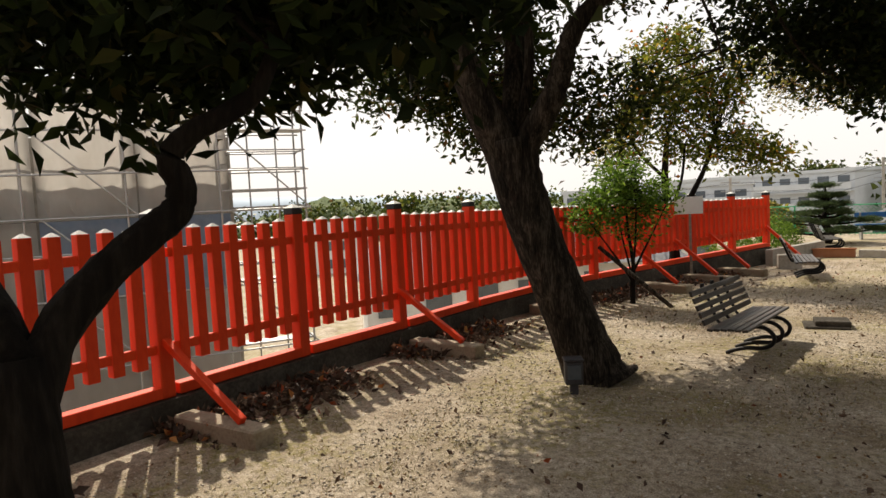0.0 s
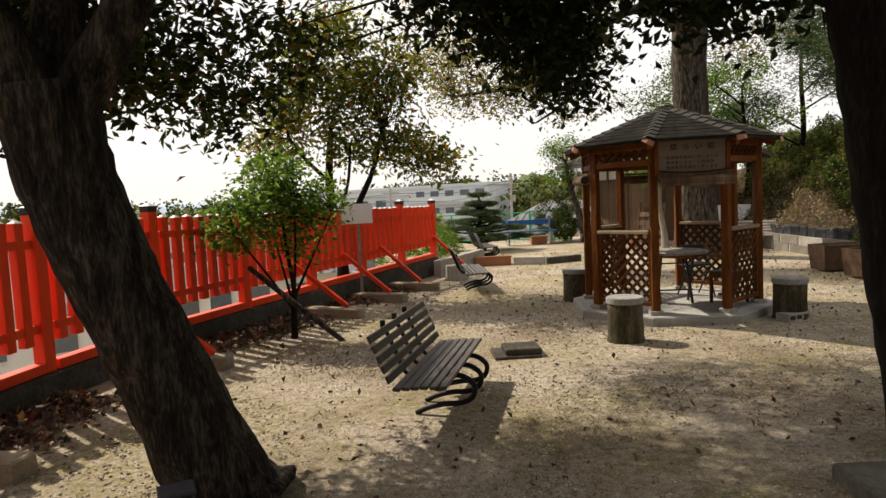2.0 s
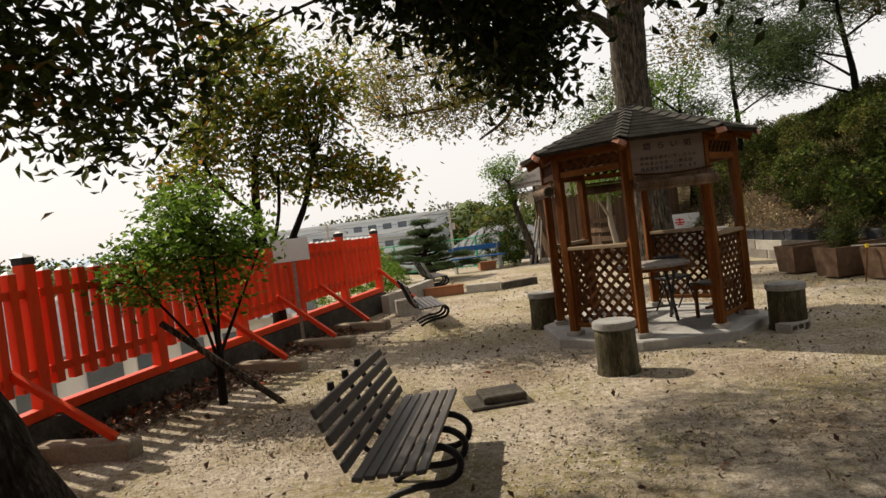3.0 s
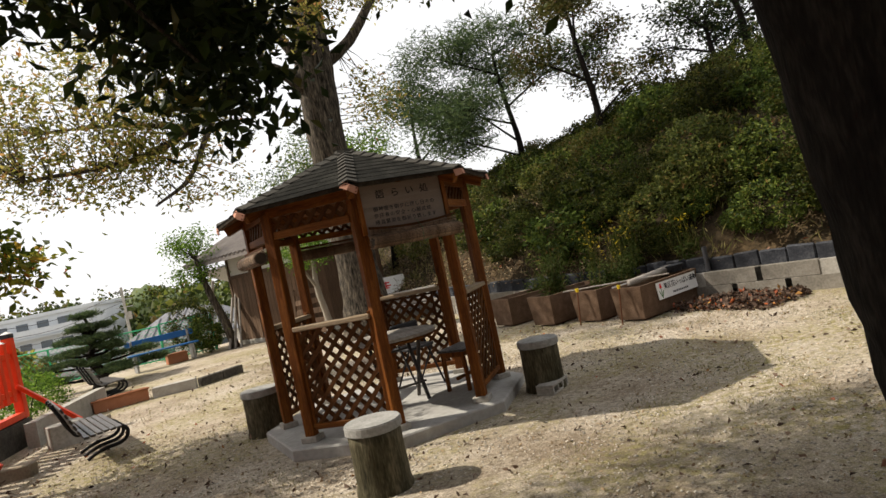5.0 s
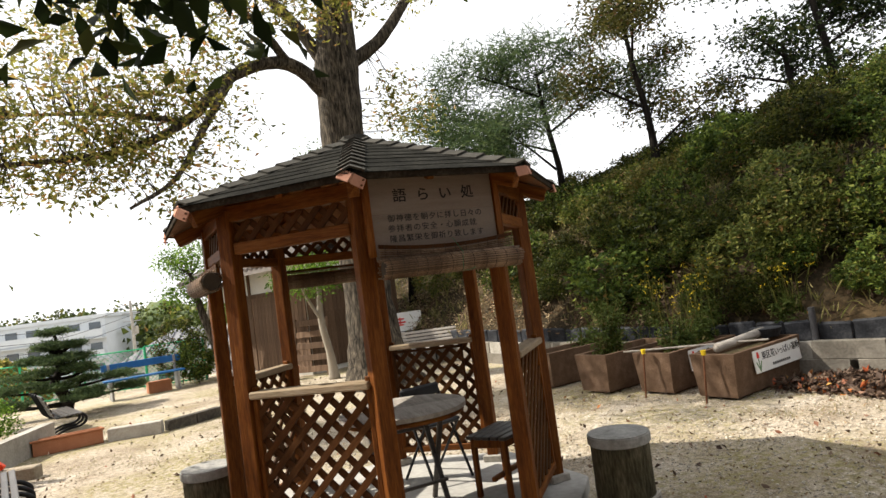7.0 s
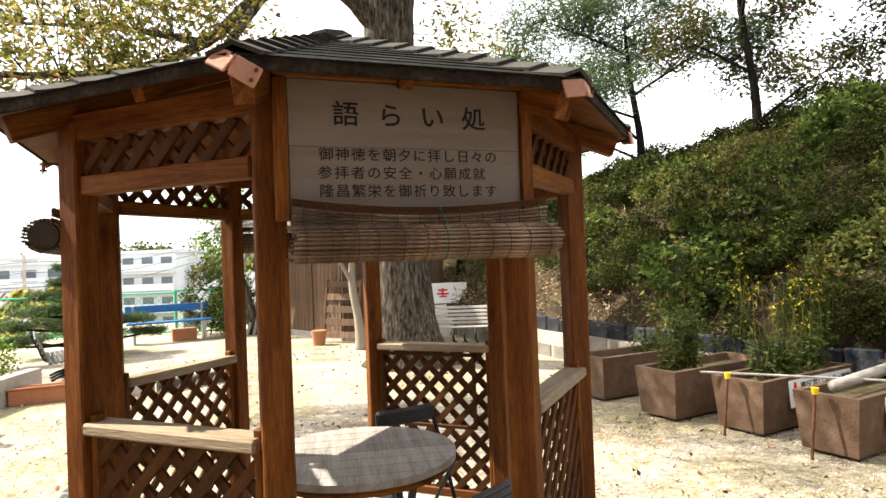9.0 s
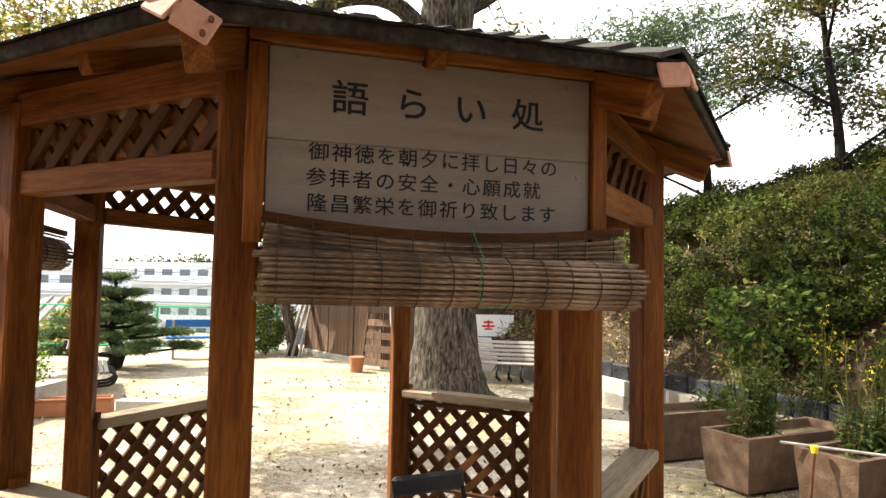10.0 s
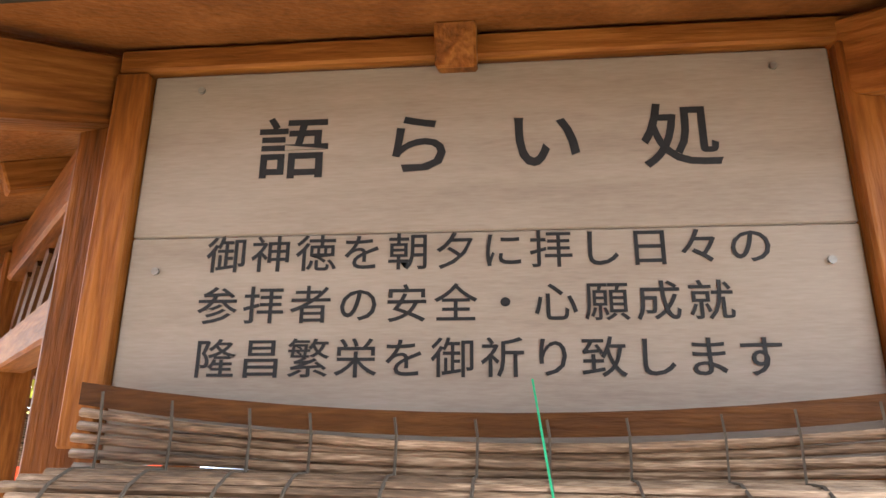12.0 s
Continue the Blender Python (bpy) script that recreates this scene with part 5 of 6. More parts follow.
tree("shade_tree", "tall evergreen oak with a thick dark trunk", ([(1.90, 5.95, -0.1), (1.858, 5.975, 0.12), (1.757, 6.03, 0.9), (1.655, 6.083, 1.8), (1.54, 6.143, 2.8), (1.44, 6.2, 4.0), (1.4, 6.3, 5.4)], [0.36, 0.265, 0.242, 0.24, 0.23, 0.19, 0.12]),
     [([(1.53, 6.15, 2.9), (1.0, 6.9, 3.5), (0.4, 7.4, 3.7), (-0.1, 8.0, 3.5)], 0.08, 0.02), ([(1.5, 6.16, 3.2), (1.8, 7.3, 3.9), (2.0, 8.2, 4.2)], 0.08, 0.02), ([(1.52, 6.15, 3.0), (0.8, 6.0, 3.7), (0.0, 5.6, 4.0), (-0.8, 5.6, 4.1)], 0.09, 0.03), ([(1.5, 6.17, 3.3), (2.3, 6.2, 4.0), (3.2, 6.0, 4.3)], 0.08, 0.03)],
     # high lobes over and behind the start are unseen, added to dim sky light
     [((-0.3, 8.1, 3.2), (0.6, 0.7, 0.45), 80), ((-0.95, 8.0, 3.5), (0.55, 0.6, 0.4), 44), ((0.1, 8.6, 2.8), (0.38, 0.35, 0.32), 26), ((0.7, 7.6, 3.7), (1.0, 1.0, 0.5), 90), ((1.9, 8.0, 3.9), (1.0, 0.9, 0.5), 90), ((-0.6, 6.2, 3.9), (1.2, 1.2, 0.5), 90), ((1.2, 5.8, 4.4), (2.0, 1.6, 0.8), 150), ((3.2, 6.2, 4.2), (1.2, 1.4, 0.7), 110), ((1.6, 6.8, 5.4), (2.6, 2.2, 0.9), 150), ((2.6, 7.4, 3.5), (0.6, 0.6, 0.3), 35), ((0.95, 6.6, 2.95), (0.6, 0.5, 0.28), 50), ((1.4, 3.6, 5.6), (2.2, 2.0, 0.8), 190), ((-0.6, 3.6, 5.0), (1.6, 1.6, 0.7), 130), ((3.6, 4.4, 5.6), (1.8, 1.8, 0.9), 160), ((-0.8, 1.4, 4.6), (1.6, 1.4, 0.6), 130), ((-2.2, 3.2, 5.4), (1.6, 1.6, 0.6), 120), ((2.6, 1.4, 6.2), (2.0, 2.0, 0.7), 170), ((4.6, 2.6, 6.0), (2.0, 2.0, 0.8), 170), ((3.4, -1.2, 6.0), (2.2, 2.0, 0.8), 170), ((0.6, -2.0, 5.8), (2.2, 1.8, 0.7), 150), ((5.6, 0.0, 5.2), (1.8, 2.0, 1.0), 150)],
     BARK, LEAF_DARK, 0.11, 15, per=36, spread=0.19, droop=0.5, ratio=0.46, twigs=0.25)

# ---- behind the pavilion ----
tree("camphor_tree", "huge old tree with furrowed grey trunk and golden leaves", ([(4.0, 17.4, -0.1), (3.98, 17.4, 0.2), (3.95, 17.4, 1.0), (3.9, 17.4, 2.5), (3.85, 17.4, 4.2), (3.9, 17.4, 5.6), (4.05, 17.4, 7.5), (4.2, 17.5, 10.0)], [0.85, 0.60, 0.44, 0.385, 0.37, 0.40, 0.26, 0.12]),
     [([(3.8, 17.4, 5.0), (3.0, 17.2, 5.6), (2.0, 17.0, 5.3), (1.2, 16.8, 4.5), (0.2, 16.6, 4.0), (-1.4, 16.4, 3.8)], 0.14, 0.03), ([(2.0, 17.0, 5.3), (1.4, 16.5, 4.3), (0.9, 16.2, 3.5), (0.3, 16.0, 3.1)], 0.07, 0.02), ([(3.85, 17.4, 5.4), (3.2, 17.6, 6.6), (2.3, 17.8, 7.5), (1.4, 18.0, 8.2)], 0.13, 0.04), ([(3.95, 17.4, 5.6), (4.8, 17.4, 6.2), (5.6, 17.5, 7.2), (6.3, 17.6, 8.0)], 0.15, 0.05), ([(3.95, 17.3, 6.0), (3.7, 16.4, 6.9), (3.9, 15.3, 7.2), (4.8, 13.6, 7.7)], 0.12, 0.03), ([(3.9, 15.3, 7.2), (5.0, 14.8, 7.2), (6.2, 14.4, 7.4)], 0.06, 0.02), ([(1.2, 16.8, 4.5), (0.2, 17.4, 4.8), (-1.0, 17.8, 4.9)], 0.06, 0.02), ([(3.0, 17.2, 5.6), (2.2, 16.6, 6.2), (1.0, 16.2, 6.6)], 0.08, 0.02)],
     # forward lobes, y below 16, are added partly to shade bank and planters
     [((-0.8, 16.6, 4.3), (1.6, 1.0, 1.0), 150), ((0.9, 16.6, 4.5), (1.4, 0.8, 0.8), 95), ((0.8, 16.4, 3.6), (1.2, 0.8, 0.6), 40), ((0.6, 17.0, 5.8), (2.0, 1.0, 0.9), 130), ((2.2, 17.4, 8.0), (2.2, 1.8, 1.2), 150), ((5.6, 17.5, 8.2), (1.8, 1.6, 1.2), 120), ((4.2, 17.3, 9.2), (2.6, 2.2, 1.4), 180), ((-2.0, 17.0, 5.2), (1.2, 1.2, 0.9), 60), ((5.0, 17.2, 4.9), (0.6, 0.6, 0.7), 30), ((2.7, 15.3, 6.3), (1.6, 1.2, 0.8), 120), ((-0.4, 15.9, 7.0), (1.3, 1.0, 0.5), 70), ((4.8, 15.0, 6.9), (1.6, 1.3, 0.8), 120), ((6.2, 14.4, 7.4), (1.6, 1.6, 0.8), 120), ((5.0, 12.8, 7.8), (1.8, 1.4, 0.6), 110)],
     BARK_GREY, LEAF_GOLD, 0.105, 16, per=22, spread=0.17, droop=0.3, seg=22, twigs=0.8)
tree("small_tree", "small pale-barked tree in front of the shed", ([(3.75, 19.4, -0.02), (3.72, 19.4, 0.5), (3.62, 19.4, 1.2), (3.66, 19.4, 1.9)], [0.12, 0.075, 0.065, 0.05]),
     [([(3.62, 19.4, 1.2), (3.35, 19.3, 1.7), (3.2, 19.2, 2.1)], 0.04, 0.015)], [((3.5, 19.3, 2.1), (0.75, 0.7, 0.38), 70)], BARK_PALE, LEAF_BRIGHT, 0.09, 17, per=24, spread=0.14)
tree("topiary_tree", "trimmed evergreen with a leaning trunk beside the shed", ([(2.25, 23.4, 0), (2.1, 23.4, 0.8), (1.85, 23.4, 1.7), (1.7, 23.4, 2.6)], [0.13, 0.11, 0.09, 0.05]),
     [], [((1.6, 23.4, 3.0), (0.6, 0.6, 0.45), 60), ((1.85, 23.4, 2.3), (0.4, 0.4, 0.25), 25), ((1.35, 23.4, 2.2), (0.3, 0.3, 0.2), 15)], BARK_GREY, LEAF_BRIGHT, 0.09, 18, per=26, spread=0.12)


def cloud_pine(x, y):
    t = thing("cloud_pine", "low trimmed garden pine with layered foliage pads", "tree", pose(x, y, 0) @ Matrix.Diagonal((1.38, 1.3, 1.12, 1)))
    rng = np.random.default_rng(21)
    part("trunk", tube(spline([(0, 0, 0), (0.08, 0, 0.3), (-0.05, 0, 0.6), (0.05, 0, 0.95), (0, 0, 1.42)], 5), [0.11 - 0.0045 * i for i in range(21)], 10), BARK, t, smooth=True)
    tiers = [(0.34, 5, 0.95, 0.30), (0.56, 5, 0.72, 0.28), (0.80, 4, 0.52, 0.25), (1.04, 4, 0.36, 0.22), (1.27, 3, 0.22, 0.19), (1.46, 1, 0.0, 0.22)]
    for k, (pz, n, out, r) in enumerate(tiers):
        for i in range(n):
            a = 2 * math.pi * i / n + k * 1.1 + rng.uniform(-0.25, 0.25)
            f = out * rng.uniform(0.72, 1.1)
            px, py, z = f * math.cos(a), f * math.sin(a) * 0.8, pz + rng.uniform(-0.05, 0.05)
            part("branch", tube([(0, 0, z - 0.1), (px * 0.5, py * 0.5, z - 0.09), (px, py, z - 0.03)], [0.035, 0.026, 0.014], 6), BARK, t)
            rr = r * rng.uniform(0.85, 1.2)
            part("foliage_pad", leaf_mesh("pad", lobe_points(rng, (px, py, z), (rr, rr * 0.85, 0.05), 60, 0.03), 0.06, rng, 0.03, 36, -0.7, 0.16), NEEDLE, t)
    return t


cloud_pine(-1.1, 21.5)

# ---- garden edging and pots ----
def kerb_run(pts, w, h, mat, label):
    for a, b in zip(pts, pts[1:]):
        a3, b3 = Vector((*a, 0)), Vector((*b, 0))
        ln = (b3 - a3).length
        n = max(1, round(ln / 0.6))
        t = thing("garden_kerb", label, "kerb", span(a3, b3), kind="structure")
        for i in range(n):
            part("kerb_stone", box(ln / n - 0.012, w, h, ((i + 0.5) * ln / n, 0, h / 2 - 0.02), 0.01), mat, t)


kerb_run([(-0.25, 17.2), (0.45, 17.0)], 0.16, 0.2, CONC, "grey concrete kerb stones round the planting bed")
kerb_run([(0.5, 17.05), (1.3, 17.5)], 0.14, 0.17, CONC_DARK, "dark stone kerb round the planting bed")
tagged(part("garden_wall", prism([(-1.95, 15.35), (-1.8, 15.3), (-0.95, 17.9), (-1.1, 17.95)], -0.1, 0.34), CONC, None), "low concrete wall beyond the fence end", "wall", kind="structure")
tr = thing("trough_planter", "long terracotta trough planter beside the path", "planter", pose(-0.75, 17.3, 0, 0, 0, 3))
for x, y, sx, sy in ((0, -0.13, 0.85, 0.03), (0, 0.13, 0.85, 0.03), (-0.41, 0, 0.03, 0.24), (0.41, 0, 0.03, 0.24)):
    part("side", box(sx, sy, 0.2, (x, y, 0.1), 0.008), TERRA, tr)
part("rim", box(0.9, 0.035, 0.03, (0, -0.145, 0.2), 0.008), TERRA, tr)
part("soil", box(0.8, 0.24, 0.15, (0, 0, 0.08)), SOIL, tr)
bk = thing("white_block", "small pale concrete block step by the bench", "block", pose(-1.45, 14.8, 0, 0, 0, 15))
part("body", box(0.42, 0.3, 0.3, (0, 0, 0.14), 0.012), CONC, bk)


def shrub(name, label, at, r, h, mat, size, n, seed, trunkbits=1, group=""):
    rng = np.random.default_rng(seed)
    t = thing(name, label, "shrub", Matrix.Translation(at), group=group)
    bm = bmesh.new()
    for i in range(trunkbits):
        a = 2 * math.pi * i / trunkbits + rng.uniform(0, 0.6)
        tube([(0.04 * math.cos(a), 0.04 * math.sin(a), -0.05), (0.35 * r * math.cos(a), 0.35 * r * math.sin(a), h * 0.4), (0.6 * r * math.cos(a), 0.6 * r * math.sin(a), h * 0.75)], [0.014, 0.011, 0.005], 5, bm)
    part("stem", bm, BARK, t)
    part("foliage", leaf_mesh("foliage", lobe_points(rng, (0, 0, h * 0.55), (r, r, h * 0.46), n, 0.62), size, rng, 0.055, 24, -0.1, 0.5), mat, t)
    return t


for i, (x, y, r, h) in enumerate(((-2.2, 17.6, 0.55, 1.0), (-2.7, 18.7, 0.6, 1.1), (-3.2, 17.2, 0.6, 0.9), (-1.9, 19.2, 0.4, 0.7))):
    shrub("garden_shrub", "light green flowering garden shrub beyond the fence end", (x, y, 0), r, h, LEAF_BRIGHT, 0.06, 70, 40 + i, group="garden shrubs")
for i, (x, y, r, h) in enumerate(((1.25, 24.0, 0.6, 1.65), (1.6, 23.6, 0.4, 0.95), (1.9, 24.6, 0.55, 1.4))):
    shrub("clipped_bush", "dark green clipped bush beside the green fence", (x, y, 0), r, h, LEAF_SHRUB, 0.07, 120, 50 + i)
shrub("round_treetop", "round yellow-green clipped tree beyond the garden", (-5.2, 41, -4.2), 2.4, 5.2, LEAF_GOLD, 0.3, 300, 55)

# blue bench and green wire fence
bb = thing("blue_bench", "blue painted garden bench at the green fence", "bench", pose(0.45, 23.2, 0, 0, 0, 8))
for z, y in ((0.44, -0.12), (0.44, 0.06), (0.72, 0.22)):
    part("board", box(1.7, 0.15, 0.04, (0, y, z), 0.006) if z < 0.6 else box(1.7, 0.04, 0.16, (0, y, z), 0.006), BLUE_PAINT, bb)
for x in (-0.7, 0.7):
    part("leg", box(0.05, 0.34, 0.42, (x, -0.02, 0.21), 0.005), PIPE, bb)
    part("back_post", box(0.05, 0.04, 0.8, (x, 0.19, 0.4), 0.004), PIPE, bb)
part("red_crate", box(0.5, 0.3, 0.26, (0.3, 0.1, 0.13), 0.01), TERRA, bb)


def wire_fence(name, label, a, b, h, bays, pitch, r, mat):
    a, b = Vector(a), Vector(b)
    t = thing(name, label, "fence", span(a, b))
    L = (b - a).length
    for i in range(bays + 1):
        part("post", cyl(0.03, 0.03, h, (L * i / bays, 0, h / 2), 8), mat, t)
    for z in (0.06, h):
        part("rail", cyl(0.018, 0.018, L, (0, 0, 0), 8), mat, t, m=pose(L / 2, 0, z, 0, 90, 0))
    bm = bmesh.new()
    for s in (1, -1):
        c = -h
        while c < L:
            t0, t1 = max(0, -c), min(h, L - c)
            if t1 > t0:
                za, zb = (t0, t1) if s > 0 else (h - t0, h - t1)
                tube([(c + t0, 0, za), (c + t1, 0, zb)], r, 3, bm)
            c += pitch
    part("wire_mesh", bm, mat, t)
    return t


wire_fence("green_fence", "bright green wire mesh fence panel", (0.55, 24.6, 0), (1.9, 24.4, 0), 1.05, 1, 0.10, 0.007, GREEN_MESH)
wire_fence("green_fence", "green chain-link fence along the garden edge", (-3.6, 26.2, 0), (0.55, 24.8, 0), 1.0, 3, 0.16, 0.005, GREEN_MESH)

# ---- shed ----
SA, SB = Vector((2.55, 23.9, 0)), Vector((3.75, 20.9, 0))
shed = thing("wooden_shed", "old shed of dark vertical boards with white plaster band", "shed", span(SA, SB))
SL = (SB - SA).length
part("wall", box(SL, 2.8, 2.6, (SL / 2, 1.4, 1.3)), PLASTER, shed)
nbd = 22
bdm = mesh_of(box(SL / nbd - 0.006, 0.02, 1.75, (0, -0.012, 0.985), 0.003))
bdm.materials.append(SHED_WOOD)
for i in range(nbd):
    part("board", bdm, SHED_WOOD, shed, m=Matrix.Translation(((i + 0.5) * SL / nbd, 0, 0)))
edm = mesh_of(box(0.02, 0.118, 2.0, (0.012, 0, 1.1), 0.003))
edm.materials.append(SHED_WOOD)
for i in range(23):
    part("board", edm, SHED_WOOD, shed, m=Matrix.Translation((SL, 0.07 + i * 0.121, 0)))
for x in (0.03, SL * 0.33, SL * 0.66, SL - 0.03):
    part("stud", box(0.09, 0.03, 2.6, (x, -0.03, 1.3), 0.004), SHED_WOOD, shed)
part("beam", box(SL, 0.035, 0.1, (SL / 2, -0.03, 1.9), 0.004), SHED_WOOD, shed)
part("plinth", box(SL + 0.06, 0.1, 0.14, (SL / 2, -0.01, 0.05), 0.008), CONC, shed)
bm = bmesh.new()
ends = [(-0.9, 2.35), (1.4, 3.35), (3.7, 2.35)]
r0 = [bm.verts.new((-0.7, y, z)) for y, z in ends] + [bm.verts.new((-0.7, y, z + 0.09)) for y, z in reversed(ends)]
r1 = [bm.verts.new((SL + 0.6, y, z)) for y, z in ends] + [bm.verts.new((SL + 0.6, y, z + 0.09)) for y, z in reversed(ends)]
for i in range(6):
    bm.faces.new((r0[i], r0[(i + 1) % 6], r1[(i + 1) % 6], r1[i]))
bm.faces.new(r0[::-1])
bm.faces.new(r1)
part("roof", bm, ROOF_BROWN, shed)
for i in range(24):
    x = -0.68 + i * (SL + 1.25) / 23
    part("roof_rib", tube([(x, -0.92, 2.46), (x, 1.4, 3.47)], 0.045, 6), ROOF_BROWN, shed)
part("lean_to_roof", box(1.6, 1.5, 0.06, (0, 0, 0), 0.006), PIPE, shed, m=pose(-0.75, 0.6, 2.0, -22, 0, 0))
for y in (0.0, 1.2):
    part("prop", tube([(-1.3, y - 0.25, 0), (-0.9, y, 1.95)], 0.045, 8), SILVER_WOOD, shed)
for k in range(3):
    pl = thing("leaning_plank", "weathered plank leaning against the shed", "plank", group="planks at the shed")
    part("plank", tube([(2.05 + 0.14 * k, 23.2 - 0.1 * k, 0), (2.5 + 0.1 * k, 23.8, 1.35 + 0.1 * k)], 0.035, 6), SILVER_WOOD, pl)
rk = thing("leaning_rack", "old dark slatted rack standing against the shed", "rack", pose(3.62, 20.6, 0, -9, 0, -50))
for x in (-0.42, 0.42):
    part("upright", box(0.05, 0.05, 1.25, (x, 0, 0.625), 0.005), SHED_WOOD, rk)
for z in (0.15, 0.4, 0.65, 0.9, 1.15):
    part("slat", box(0.84, 0.035, 0.13, (0, 0, z), 0.004), SHED_WOOD, rk)
pt = thing("terracotta_pot", "round terracotta pot by the shed corner", "pot", pose(3.2, 20.55, 0))
part("body", cyl(0.11, 0.15, 0.28, (0, 0, 0.14), 20), TERRA, pt)

# tilted white boards by the big tree
wb = thing("white_sign", "white sign board with red lettering leaning on a stand", "sign", pose(6.05, 20.9, 0, -8, 0, -14))
part("panel", box(0.85, 0.03, 0.95, (0, 0, 0.58), 0.005), WHITE_PAINT, wb)
for x in (-0.36, 0.36):
    part("leg", box(0.04, 0.04, 0.6, (x, 0.03, 0.25), 0.004), PIPE, wb)
for x, z, w, h in ((-0.1, 0.9, 0.2, 0.035), (-0.1, 0.82, 0.26, 0.035), (-0.1, 0.86, 0.035, 0.16), (-0.1, 0.76, 0.16, 0.03)):
    part("red_bar", box(w, 0.006, h, (x, -0.018, z)), RED_PAINT, wb)
for i in range(3):
    part("grey_bar", box(0.5 - 0.1 * i, 0.006, 0.02, (-0.05, -0.018, 0.6 - 0.08 * i)), INK, wb)
w2 = thing("white_board", "blank white board lying slanted against the tree", "panel", pose(5.45, 20.2, 0.28, 40, 28, -30))
part("panel", box(0.75, 0.02, 0.6, (0, 0, 0), 0.004), WHITE_PAINT, w2)

# ---- planters ----
def planter(x, y, rz, L=1.35, w=0.5, h=0.47):
    t = thing("concrete_planter", "large brown roughcast concrete planter filled with soil", "planter", pose(x, y, 0, 0, 0, rz), group="planters along the bank")
    bm = bmesh.new()
    f = 0.84
    lo = [bm.verts.new((sx * L / 2 * 0.95, sy * w / 2 * f, 0.03)) for sx, sy in ((-1, -1), (1, -1), (1, 1), (-1, 1))]
    hi = [bm.verts.new((sx * L / 2, sy * w / 2, h)) for sx, sy in ((-1, -1), (1, -1), (1, 1), (-1, 1))]
    hi2 = [bm.verts.new((sx * (L / 2 - 0.05), sy * (w / 2 - 0.05), h)) for sx, sy in ((-1, -1), (1, -1), (1, 1), (-1, 1))]
    so = [bm.verts.new((sx * (L / 2 - 0.06), sy * (w / 2 - 0.06), h - 0.12)) for sx, sy in ((-1, -1), (1, -1), (1, 1), (-1, 1))]
    bm.faces.new(lo[::-1])
    for a, b in ((lo, hi), (hi, hi2), (hi2, so)):
        for i in range(4):
            bm.faces.new((a[i], a[(i + 1) % 4], b[(i + 1) % 4], b[i]))
    bm.faces.new(so)
    bmesh.ops.bevel(bm, geom=[e for e in bm.edges if e.calc_face_angle(0) > 0.5], offset=0.012, segments=1, affect="EDGES")
    part("body", bm, POT, t)
    part("foot", box(L * 0.8, w * 0.6, 0.06, (0, 0, 0.01)), POT, t)
    part("soil", box(L - 0.115, w - 0.115, 0.05, (0, 0, h - 0.1)), SOIL, t)
    return t


PL = [(5.62, 14.05, 6), (5.68, 13.05, 8), (5.95, 12.33, 9), (6.02, 11.55, 9)]
for i, (x, y, rz) in enumerate(PL):
    t = planter(x, y, rz)
    if i >= 2:
        sg = part("name_plate", box(0.95, 0.01, 0.24, (0, 0, 0), 0.002), WHITE_PAINT, t, "white plate with black lettering and a red tulip", m=pose(0.15, -0.252, 0.33, -5, 0, 0))
        words("lettering", "東区花いっぱい運動", 0.088, pose(0.08, -0.0065, 0.035, 90, 0, 0), INK, sg, 0.0006)
        for k in range(9):
            part("small_letter", box(0.028, 0.002, 0.026, (-0.12 + 0.042 * k, -0.006, -0.07)), INK, sg)
        part("tulip", cyl(0.03, 0.018, 0.06, (0, 0, 0), 6, Matrix.Diagonal((1, 0.1, 1, 1))), RED_PAINT, sg, m=Matrix.Translation((-0.39, -0.007, 0.06)))
        part("tulip_stem", box(0.012, 0.003, 0.14, (-0.39, -0.006, -0.04)), STEM_GREEN, sg)
        part("tulip_leaf", box(0.014, 0.003, 0.1, (0, 0, 0)), STEM_GREEN, sg, m=pose(-0.365, -0.006, -0.05, 0, 28, 0))
        part("tulip_leaf", box(0.014, 0.003, 0.1, (0, 0, 0)), STEM_GREEN, sg, m=pose(-0.415, -0.006, -0.05, 0, -28, 0))
        rod = thing("marker_rod", "rusty rod with a yellow cap leaning on a planter", "rod", group="marker rods")
        c = pose(x, y, 0, 0, 0, rz) @ Vector((-0.76, 0.02, 0))
        part("rod", tube([(c.x - 0.06, c.y, 0.0), (c.x, c.y, 0.5)], 0.011, 8), RUST, rod)
        part("cap", cyl(0.022, 0.028, 0.05, (c.x, c.y, 0.505), 10), YELLOW_PLASTIC, rod)
pole = thing("bamboo_pole", "thick weathered log lying across a planter", "pole")
part("log", tube([(5.5, 11.48, 0.51), (6.55, 11.72, 0.53)], [0.045, 0.05], 10), SILVER_WOOD, pole, smooth=True)
pole = thing("garden_cane", "thin pale garden cane lying across the planters", "cane")
part("cane", tube([(5.15, 12.5, 0.5), (6.05, 11.28, 0.52)], 0.011, 6), SILVER_WOOD, pole)
bas = thing("black_tub", "black plastic tub lying on a planter", "tub", pose(6.55, 11.68, 0.47))
part("body", cyl(0.13, 0.17, 0.1, (0, 0, 0.05), 20), BLACK_PLANK, bas)
pp = thing("grey_post", "short grey plastic post beside the planters", "post", pose(6.85, 11.3, 0))
part("post", cyl(0.035, 0.035, 0.75, (0, 0, 0.375), 12), GREY_PLASTIC, pp)


LEAF_WEED = leaf_material("weed_leaf", [(0.0, (0.045, 0.065, 0.016)), (0.5, (0.085, 0.125, 0.028)), (0.9, (0.15, 0.18, 0.05)), (1.0, (0.22, 0.17, 0.07))], through_light=0.4)


